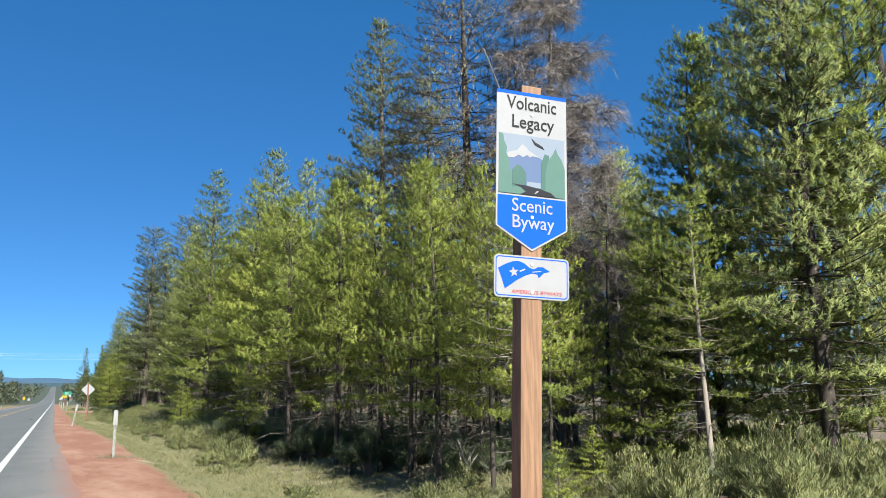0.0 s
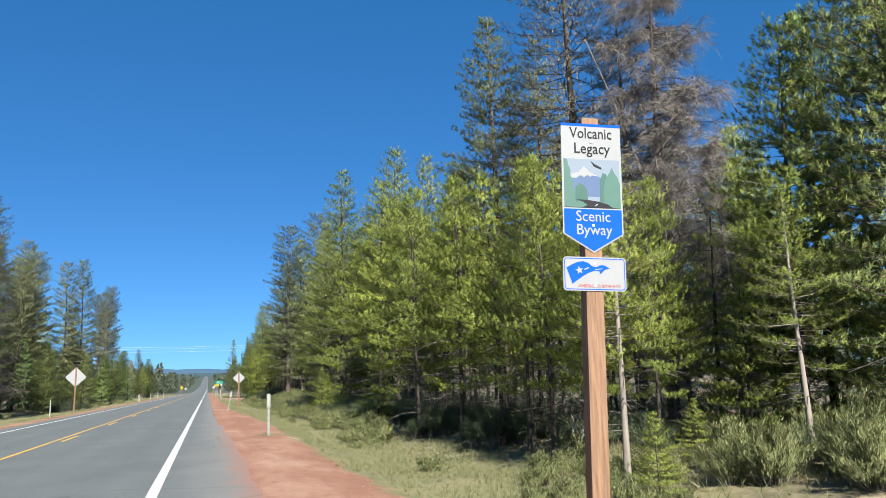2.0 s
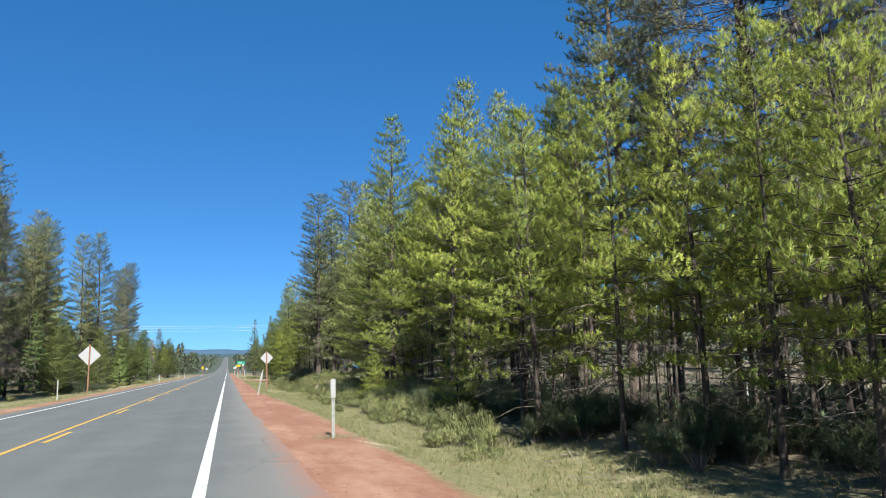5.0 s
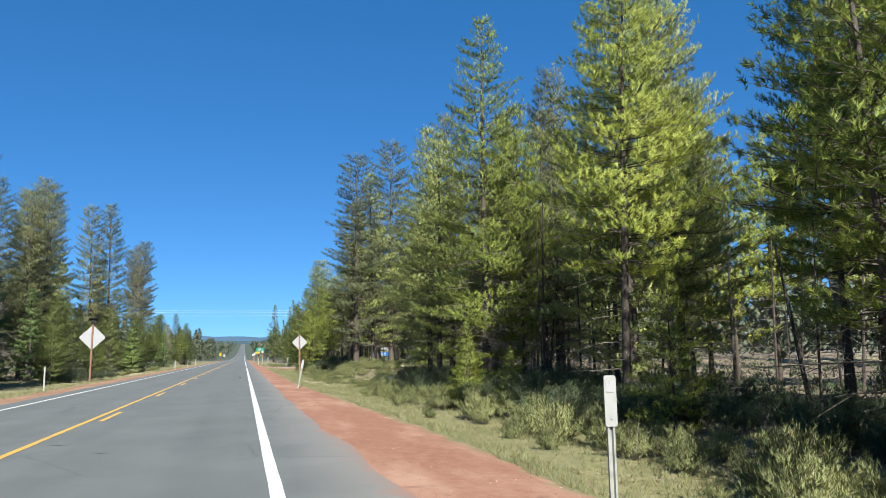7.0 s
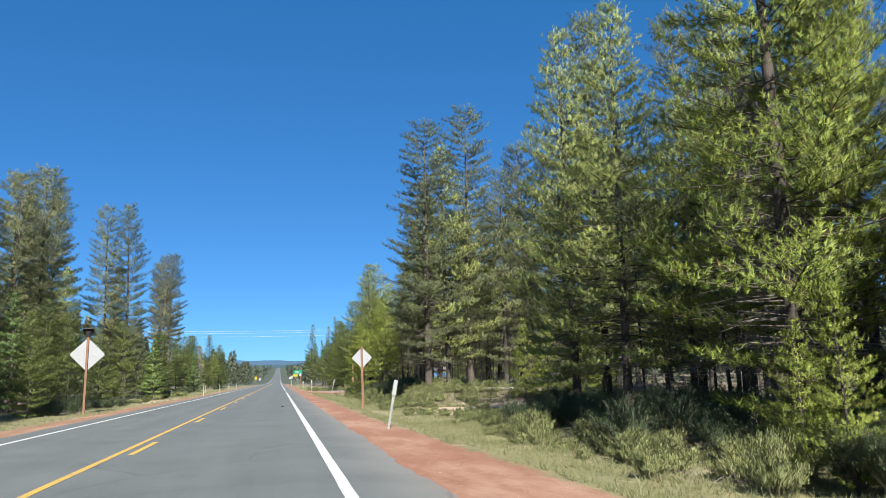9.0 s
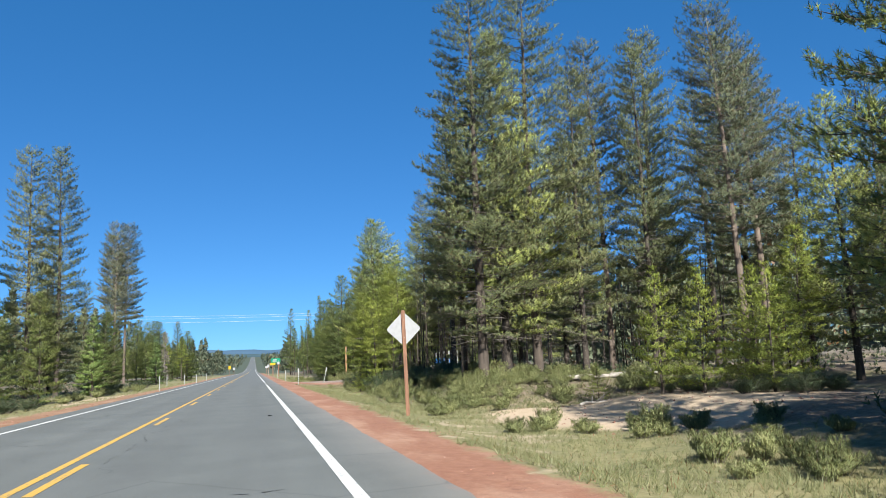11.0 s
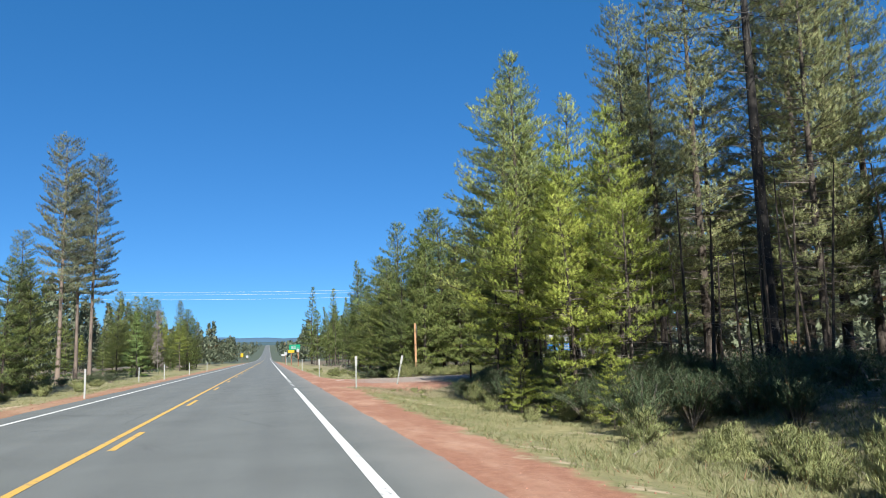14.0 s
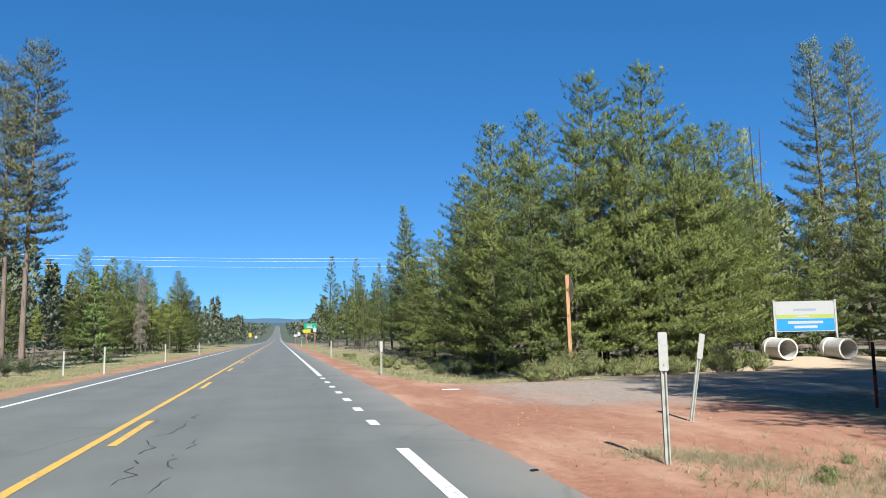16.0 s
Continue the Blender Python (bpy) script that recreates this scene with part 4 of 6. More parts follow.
# the wood on the sign's side: tree by tree along its edge
EDGE = (
    # the young stand behind the byway sign
    ("pale", 7.2, 11.0, 5.6, 1.0), ("young_a", 7.7, 12.6, 5.4, 0.75), ("young_a", 7.5, 14.3, 6.2, 0.85), ("young_b", 7.9, 16.4, 6.7, 0.9), ("young_a", 7.9, 18.1, 6.9, 0.9),
    ("young_b", 7.6, 20.3, 7.3, 0.9), ("young_b", 7.2, 23.6, 7.6, 1.1), ("young_a", 7.8, 26.0, 8.5, 1.1), ("young_a", 9.3, 24.8, 8.6, 0.85),
    ("young_b", 9.3, 17.3, 6.9, 0.75), ("young_a", 9.7, 19.6, 7.6, 0.75), ("young_b", 9.0, 15.2, 6.3, 0.75), ("young_d", 10.4, 28.2, 10.2, 0.7),
    ("young_c", 7.4, 30.6, 3.0, 0.9), ("young_d", 11.8, 31.0, 10.6, 0.75), ("spire_a", 9.6, 36.0, 13.0, 0.85), ("young_d", 8.2, 33.8, 10.6, 1.05), ("spire_b", 12.0, 37.4, 13.2, 0.85),
    # tall and dead pines behind it
    ("tall_a", 11.6, 26.8, 16.0, 1.0), ("tall_b", 14.3, 28.7, 16.2, 1.0), ("browned", 12.9, 22.6, 17.6, 1.25), ("browned", 14.2, 21.4, 14.5, 1.0), ("snag_a", 13.75, 18.9, 15.4, 1.0), ("snag_c", 12.2, 16.8, 7.0, 1.0), ("snag_c", 14.6, 17.6, 8.0, 1.0),
    # the dense group beside the sign
    ("young_b", 9.3, 13.2, 5.2, 0.8), ("young_a", 10.6, 14.4, 5.8, 0.85), ("pale", 10.0, 10.0, 4.3, 1.15), ("young_c", 11.0, 12.6, 3.2, 1.1), ("young_c", 12.8, 10.7, 3.6, 1.0), ("young_c", 13.9, 10.0, 2.8, 1.1), ("young_d", 11.2, 11.3, 7.9, 1.0), ("dark_a", 13.4, 12.8, 9.2, 0.9), ("spire_a", 12.0, 9.3, 11.2, 0.95), ("young_d", 13.6, 8.6, 11.8, 1.1), ("young_c", 12.0, 12.9, 4.6, 1.0), ("spire_b", 15.0, 11.8, 11.5, 1.0),
    ("young_c", 6.9, 9.6, 1.15, 1.2), ("young_c", 8.7, 11.2, 0.9, 1.3), ("young_d", 17.6, 21.0, 9.0, 1.0), ("spire_b", 20.2, 23.0, 10.5, 1.0), ("young_b", 16.4, 17.6, 7.4, 1.0), ("spire_b", 25.9, 30.4, 13.4, 1.0),
    # the big roadside pines further on
    ("big", 8.35, 44.7, 14.4, 1.0), ("young_d", 9.9, 44.7, 10.8, 0.75), ("old", 12.4, 47.3, 13.4, 0.9), ("young_d", 11.6, 40.6, 10.6, 0.9), ("young_c", 6.7, 41.6, 2.6, 0.9), ("young_c", 7.4, 39.4, 1.7, 1.0), ("young_c", 7.2, 43.2, 2.2, 1.0),
    ("tall_b", 11.7, 47.0, 12.4, 0.8), ("spire_b", 8.3, 51.4, 11.6, 1.0), ("spire_a", 9.5, 57.8, 13.8, 0.9), ("old", 10.85, 58.2, 14.7, 1.0), ("spire_b", 11.2, 50.4, 12.2, 0.85), ("snag_c", 10.2, 47.6, 8.0, 1.0),
    ("old", 13.4, 56.2, 14.0, 1.0), ("tall_a", 15.0, 42.0, 14.0, 0.9), ("tall_b", 14.2, 51.0, 13.6, 0.9), ("old", 16.2, 57.4, 15.0, 1.1), ("tall_a", 18.6, 60.0, 15.0, 1.0),
    # beyond the bare patch
    ("old", 8.9, 81.6, 17.9, 1.2), ("spire_b", 10.6, 83.4, 17.0, 1.0), ("old", 12.3, 83.7, 19.8, 1.1), ("old", 15.0, 84.2, 15.4, 0.95), ("crowned", 20.1, 78.6, 17.0, 1.0), ("old", 20.8, 86.8, 19.0, 1.0), ("old", 18.2, 83.0, 16.5, 0.9), ("crowned", 17.6, 86.6, 18.0, 0.9),
    ("young_c", 12.8, 73.4, 4.2, 0.9), ("young_c", 13.7, 72.2, 4.0, 1.0), ("young_c", 15.2, 70.6, 4.0, 1.0), ("young_c", 11.2, 75.2, 1.2, 1.2), ("young_c", 16.6, 71.6, 3.6, 1.0),
    ("crowned", 24.2, 82.4, 17.0, 1.1), ("old", 29.0, 93.9, 18.5, 1.1), ("old", 26.0, 86.0, 17.5, 1.1), ("young_c", 17.4, 74.4, 4.4, 1.1), ("young_d", 19.6, 74.6, 6.0, 1.1),
    ("tall_b", 8.8, 84.7, 15.8, 0.9), ("old", 14.6, 104.8, 16.6, 1.0), ("bare_trunk", 11.6, 97.2, 17.0, 1.0), ("old", 17.6, 103.0, 17.4, 1.0), ("old", 20.6, 104.6, 18.4, 1.0), ("old", 16.2, 100.6, 15.6, 0.85), ("old", 23.4, 106.0, 18.0, 1.0),
    # the young stand before the side road
    ("young_c", 6.2, 98.4, 2.2, 1.0), ("young_c", 6.3, 95.6, 1.6, 1.1), ("young_c", 6.0, 101.0, 1.8, 1.1), ("young_a", 6.7, 98.5, 5.9, 1.0), ("young_b", 7.6, 97.2, 5.6, 0.95), ("young_d", 7.4, 100.4, 7.0, 0.95), ("young_d", 6.7, 102.6, 6.6, 1.0), ("young_d", 8.6, 99.6, 7.8, 0.9),
    ("spire_a", 7.85, 105.7, 12.0, 0.9), ("old", 11.4, 104.2, 13.2, 0.85), ("tall_b", 12.6, 104.4, 13.6, 0.9), ("young_b", 6.6, 105.2, 6.4, 1.0), ("young_d", 8.7, 107.0, 9.4, 0.8), ("young_a", 8.7, 103.0, 7.8, 0.9),
    ("broad", 8.7, 110.4, 12.4, 1.1), ("broad", 10.6, 113.5, 11.0, 1.0), ("young_d", 12.4, 113.4, 9.6, 1.0), ("spire_b", 12.6, 112.0, 12.8, 0.9), ("spire_a", 14.2, 109.0, 13.6, 0.9), ("old", 16.0, 111.5, 14.0, 0.95), ("old", 18.8, 110.6, 14.0, 1.1), ("young_d", 14.8, 113.0, 10.4, 0.9), ("old", 20.4, 108.6, 18.0, 1.1),
    # past the side road
    ("grove", 7.9, 131.6, 7.6, 1.0), ("grove", 9.4, 130.8, 8.8, 1.0), ("grove", 10.9, 131.7, 11.4, 1.0), ("grove", 13.5, 133.2, 12.2, 1.05), ("grove", 11.8, 130.6, 9.4, 1.0), ("grove", 13.4, 130.4, 8.4, 1.0), ("grove", 15.2, 131.6, 9.4, 1.0), ("grove", 7.9, 136.6, 8.6, 1.0), ("grove", 9.5, 142.2, 12.2, 0.9), ("grove", 8.0, 141.0, 9.4, 1.0),
    ("grove", 13.2, 145.0, 14.0, 0.9), ("grove", 12.2, 145.2, 12.4, 0.9), ("grove", 16.4, 134.6, 10.0, 1.0), ("grove", 19.6, 136.9, 11.4, 0.9), ("grove", 17.8, 134.6, 8.0, 1.1), ("grove", 21.4, 137.0, 8.4, 1.1), ("grove", 24.0, 136.5, 7.6, 1.1), ("grove", 27.0, 135.0, 9.5, 1.0),
    ("old", 28.0, 140.0, 17.2, 0.85), ("old", 30.0, 139.6, 17.2, 0.8), ("spire_b", 24.6, 142.0, 12.6, 0.8),
    ("grove", 8.2, 151.0, 7.4, 1.1), ("grove", 8.8, 160.6, 7.0, 1.1), ("grove", 9.9, 171.5, 11.6, 0.9), ("grove", 10.6, 152.0, 9.0, 1.1), ("mid_spire", 10.4, 184.0, 9.6, 1.1), ("mid_spire", 8.0, 246.0, 16.4, 1.0), ("mid_spire", 12.2, 240.6, 15.4, 1.0), ("mid_spire", 9.4, 203.0, 9.4, 1.1), ("mid_spire", 10.2, 218.0, 10.6, 1.1),
)
for key, x, y, h, w in EDGE:
    plant(key, x, y, h, w)

# the wood across the road
ACROSS = (
    ("old", -14.6, 60.5, 15.6, 1.0), ("snag_a", -15.2, 63.5, 14.0, 0.9), ("old", -17.5, 85.0, 15.0, 1.1), ("old", -17.2, 89.4, 16.5, 1.1), ("old", -20.2, 103.0, 18.4, 1.0),
    ("old", -18.1, 113.7, 19.2, 0.95), ("old", -16.3, 115.6, 19.9, 0.9), ("old", -22.2, 107.6, 21.0, 1.0), ("grove", -13.6, 92.0, 5.4, 0.96), ("grove", -14.2, 86.0, 6.0, 1.04),
    ("dark_a", -13.0, 112.0, 5.8, 1.2), ("grove", -13.4, 99.0, 6.4, 0.96), ("crowned", -16.4, 141.5, 18.2, 0.85), ("crowned", -18.2, 160.2, 21.6, 0.85), ("crowned", -19.6, 160.4, 20.2, 0.85),
    ("dark_a", -14.6, 164.5, 6.4, 1.2), ("grove", -19.6, 181.0, 10.0, 0.80), ("grove", -20.0, 195.0, 10.5, 0.88), ("old", -20.5, 146.0, 12.0, 1.0),
    ("grove", -20.0, 204.0, 11.2, 0.80), ("grove", -21.0, 217.0, 12.0, 0.80), ("grove", -22.0, 232.0, 12.8, 0.80), ("old", -20.0, 253.5, 14.2, 0.9), ("far_spire", -16.2, 249.5, 9.2, 1.0),
    ("grove", -13.0, 74.0, 5.0, 1.04), ("grove", -14.0, 79.5, 6.2, 0.96), ("grove", -13.8, 121.0, 6.6, 0.96), ("grove", -14.6, 128.0, 7.4, 0.96), ("snag_c", -17.0, 198.0, 9.0, 0.7),
    ("old", -16.4, 66.0, 13.6, 1.1), ("old", -18.8, 70.0, 14.4, 1.1), ("old", -20.5, 78.0, 15.0, 1.1), ("old", -19.0, 82.0, 15.2, 1.1), ("old", -18.6, 88.0, 15.6, 1.05), ("old", -21.0, 98.0, 16.0, 1.1), ("dark_a", -15.6, 70.5, 7.0, 1.1), ("dark_a", -16.0, 81.0, 6.6, 1.2),
)
for key, x, y, h, w in ACROSS:
    plant(key, x, y, h, w)


def clear(x, y, gap):
    return all((x - a) ** 2 + (y - b) ** 2 > gap * gap for a, b in PLANTED)


def open_ground(x, y):
    """Places that stay free of trees."""
    if 60 < y < 80 and x < 17.5:
        return True
    if 113.5 < y < 134 and 0 < x < 24:
        return True
    return x < 16.5 and y < 14 and x > 0


rng_wood = random.Random(11)


def fill(n, x0, x1, y0, y1, keys, hlo, hhi, gap):
    made = tries = 0
    while made < n and tries < n * 30:
        tries += 1
        x, y = rng_wood.uniform(x0, x1), rng_wood.uniform(y0, y1)
        if open_ground(x, y) or not clear(x, y, gap):
            continue
        plant(rng_wood.choice(keys), x, y, rng_wood.uniform(hlo, hhi), rng_wood.uniform(0.85, 1.15), rng_wood.uniform(0, 360))
        made += 1


fill(9, 11.4, 20, 32, 60, ("young_d", "young_b", "spire_b"), 7.5, 11.5, 1.3)
fill(8, 19, 27, 24, 75, ("spire_b", "old", "young_d"), 10, 15.5, 2.2)
fill(8, 19, 27, 75, 134, ("spire_b", "old", "young_d"), 10, 16, 2.4)
fill(12, 12, 28, 136, 180, ("grove", "spire_b", "old"), 8, 14, 2.6)
fill(22, 7.6, 16, 150, 250, ("mid_young", "mid_spire"), 7.5, 12.5, 2.6)
fill(14, -30, -18, 50, 160, ("spire_b", "old", "grove"), 9, 15.5, 2.4)
fill(20, -26, -13.5, 160, 260, ("grove", "young_d", "grove"), 5, 10, 2.6)
for key, ob in MODELS.items():
    if key not in USED:
        for o in (*ob.children_recursive, ob):
            bpy.data.objects.remove(o)


def far_woods(seed, n, x0, x1, y0, y1, hlo, hhi, k=26, even=1.5):
    rng = np.random.default_rng(seed)
    out = []
    for i in range(n):
        x, y = rng.uniform(x0, x1), y0 + (y1 - y0) * rng.random() ** even
        h = rng.uniform(hlo, hhi)
        z0 = ground_z(x, y)
        t = rng.random(k) ** 0.8
        az = rng.uniform(0, 2 * math.pi, k)
        r = h * 0.2 * (1 - t) * rng.uniform(0.5, 1.1, k)
        c = np.column_stack((x + r * np.cos(az), y + r * np.sin(az), z0 + h * (0.06 + 0.94 * t)))
        d = unit(np.column_stack((np.cos(az), np.sin(az), np.full(k, 0.9))))
        out.append(tufts(c, d, 2, h * 0.17 * (26 / k) ** 0.5, h * 0.10 * (26 / k) ** 0.5, 0.7, rng, None, d))
    return np.concatenate(out)


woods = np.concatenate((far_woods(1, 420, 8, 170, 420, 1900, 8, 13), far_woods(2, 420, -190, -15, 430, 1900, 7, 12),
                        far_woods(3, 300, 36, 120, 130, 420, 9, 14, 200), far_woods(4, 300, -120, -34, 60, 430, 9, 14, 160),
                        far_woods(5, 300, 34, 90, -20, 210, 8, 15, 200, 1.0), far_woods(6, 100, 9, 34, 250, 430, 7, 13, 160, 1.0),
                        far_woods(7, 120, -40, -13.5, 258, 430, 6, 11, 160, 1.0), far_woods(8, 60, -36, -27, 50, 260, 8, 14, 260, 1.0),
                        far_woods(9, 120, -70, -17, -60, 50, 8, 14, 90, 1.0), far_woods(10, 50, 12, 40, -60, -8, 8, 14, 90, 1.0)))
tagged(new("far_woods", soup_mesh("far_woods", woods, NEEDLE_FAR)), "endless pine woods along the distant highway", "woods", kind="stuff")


def undergrowth(seed, n, x0, x1, y0, y1):
    """Knee-high brush and seedlings between the trunks, too many to count."""
    rng = np.random.default_rng(seed)
    p = []
    while len(p) < n:
        x, y = rng.uniform(x0, x1), rng.uniform(y0, y1)
        if open_ground(x, y) or noise.noise((x * 0.22, y * 0.22, 1.7)) < -0.22:
            continue
        h = rng.uniform(0.15, 0.95) * (0.6 + 0.5 * rng.random())
        for i in range(5):
            a, r = rng.uniform(0, 6.28), rng.random() * h * 0.8
            p.append((x + r * math.cos(a), y + r * math.sin(a), ground_z(x, y) + h * rng.uniform(0.15, 0.9)))
    p = np.array(p)
    d = unit(np.column_stack((rng.normal(size=len(p)) * 0.5, rng.normal(size=len(p)) * 0.5, np.ones(len(p)))))
    return tufts(p, d, 10, 0.15, 0.030, 0.95, rng)


brush = np.concatenate((undergrowth(1, 7000, 8.5, 22, 13, 60), undergrowth(2, 5000, 9, 22, 82, 113), undergrowth(3, 5000, 22, 45, 0, 135), undergrowth(4, 4000, -34, -14, 55, 200), undergrowth(5, 3000, 8, 30, 133, 220)))
tagged(new("undergrowth", soup_mesh("undergrowth", brush, SHRUB_SHADED)), "low brush and seedlings between the pine trunks", "undergrowth", kind="stuff")


def dead_sticks(seed, n, x0, x1, y0, y1, up=1.9):
    """Fallen and broken twigs caught under the crowns."""
    rng = np.random.default_rng(seed)
    p = []
    while len(p) < n:
        x, y = rng.uniform(x0, x1), rng.uniform(y0, y1)
        if not open_ground(x, y):
            p.append((x, y, ground_z(x, y) + 0.05 + up * rng.random() ** 2.2))
    d = unit(np.column_stack((rng.normal(size=n), rng.normal(size=n), rng.normal(size=n) * 0.35)))
    return tufts(np.array(p), d, 4, 0.6, 0.011, 0.75, rng)


sticks = np.concatenate((dead_sticks(1, 1500, 8.2, 15, 13, 32), dead_sticks(2, 1300, 8.5, 16, 38, 58), dead_sticks(3, 900, 8.5, 16, 84, 112), dead_sticks(4, 500, 10.5, 16, 8, 16), dead_sticks(5, 130, 4.4, 9, 81, 92, 0.12), dead_sticks(6, 90, 5.2, 8, 17, 44, 0.12)))
tagged(new("dead_sticks", soup_mesh("dead_sticks", sticks, BARK_GREY)), "grey dead twigs tangled between the trunks", "dead twigs", kind="stuff")


def sapling_mesh(seed):
    """A slim dead trunk with broken stubs, about five metres tall."""
    rng = np.random.default_rng(seed)
    verts, faces = [], []
    h, r = 5.0, rng.uniform(0.03, 0.06)
    dx, dy = rng.normal(size=2) * 0.22
    tube_arrays([np.array((0, 0, -0.2)), np.array((dx * 0.4, dy * 0.5, h * 0.5)), np.array((dx, dy, h))], [r, r * 0.8, r * 0.35], 6, verts, faces)
    for k in range(9):
        u, az, l = rng.uniform(0.15, 0.85), rng.uniform(0, 6.28), rng.uniform(0.2, 0.8)
        o = np.array((dx * u * 0.85, dy * u, h * u))
        e = o + np.array((math.cos(az) * l, math.sin(az) * l, rng.uniform(-0.3, 0.05)))
        tube_arrays([o, e], [0.010, 0.004], 3, verts, faces)
        tube_arrays([(o + e) / 2, (o + e) / 2 + rng.normal(size=3) * 0.16], [0.005, 0.002], 3, verts, faces)
    return mesh_of("dead_sapling", verts, faces, [BARK])


SAPLINGS = [sapling_mesh(300 + i) for i in range(8)]
rng_sap = random.Random(21)
for n, x0, x1, y0, y1, lo, hi in ((26, 8.2, 13, 13, 30, 3.2, 5.5), (26, 9.2, 17, 36, 58, 4, 7), (40, 8.0, 15, 96, 112, 3.2, 6), (20, 17, 30, 30, 60, 5, 8), (34, 16, 30, 84, 112, 5, 8), (2, 23.8, 25.4, 139.8, 140.8, 12.2, 12.9)):
    made = 0
    while made < n:
        x, y = rng_sap.uniform(x0, x1), rng_sap.uniform(y0, y1)
        if open_ground(x, y):
            continue
        made += 1
        k = rng_sap.uniform(lo, hi) / 5.0
        ob = new("dead_sapling", rng_sap.choice(SAPLINGS))
        ob.matrix_basis = pose(x, y, ground_z(x, y), 0, 0, rng_sap.uniform(0, 360)) @ Matrix.Diagonal((1.0 + 0.3 * (k - 1), 1.0 + 0.3 * (k - 1), k, 1.0))
        tagged(ob, "slim dark dead trunk with broken grey stubs among the pines", "tree", "dead saplings")


def bleached_branch(points, r):
    verts, faces = [], []
    o = Vector(points[0])
    pts = [Vector(p) - o for p in points]
    tube_arrays(pts, [r * (1 - 0.75 * i / (len(pts) - 1)) for i in range(len(pts))], 6, verts, faces)
    rng = random.Random(len(points) + int(100 * r))
    for i in range(1, len(pts)):
        for k in range(3):
            d = Vector((rng.uniform(-0.3, 0.5), rng.uniform(-0.3, 0.3), rng.uniform(-0.45, 0.15)))
            tube_arrays([pts[i], pts[i] + d * 0.5, pts[i] + d * 0.8 + Vector((0, 0, -0.08))], [0.009, 0.006, 0.002], 3, verts, faces)
    ob = new("dead_branch", mesh_of("dead_branch", verts, faces, [BARK_GREY], smooth=True))
    ob.matrix_basis = Matrix.Translation(o)
    tagged(ob, "long bleached dead limb caught against the dead pine", "branch", "dead branches")


bleached_branch(((13.52, 18.7, 3.79), (14.07, 18.6, 3.49), (14.47, 18.6, 3.07), (14.70, 18.6, 2.57), (14.75, 18.6, 2.16)), 0.035)
bleached_branch(((13.70, 18.8, 9.05), (14.29, 18.6, 9.34), (14.96, 18.6, 9.86), (15.72, 18.6, 10.15), (16.47, 18.6, 10.17)), 0.035)
bleached_branch(((13.95, 18.6, -0.1), (13.85, 18.8, 3.2), (13.62, 19.0, 5.94), (13.29, 19.3, 7.78), (12.88, 19.8, 9.96), (12.26, 20.2, 12.2)), 0.085)


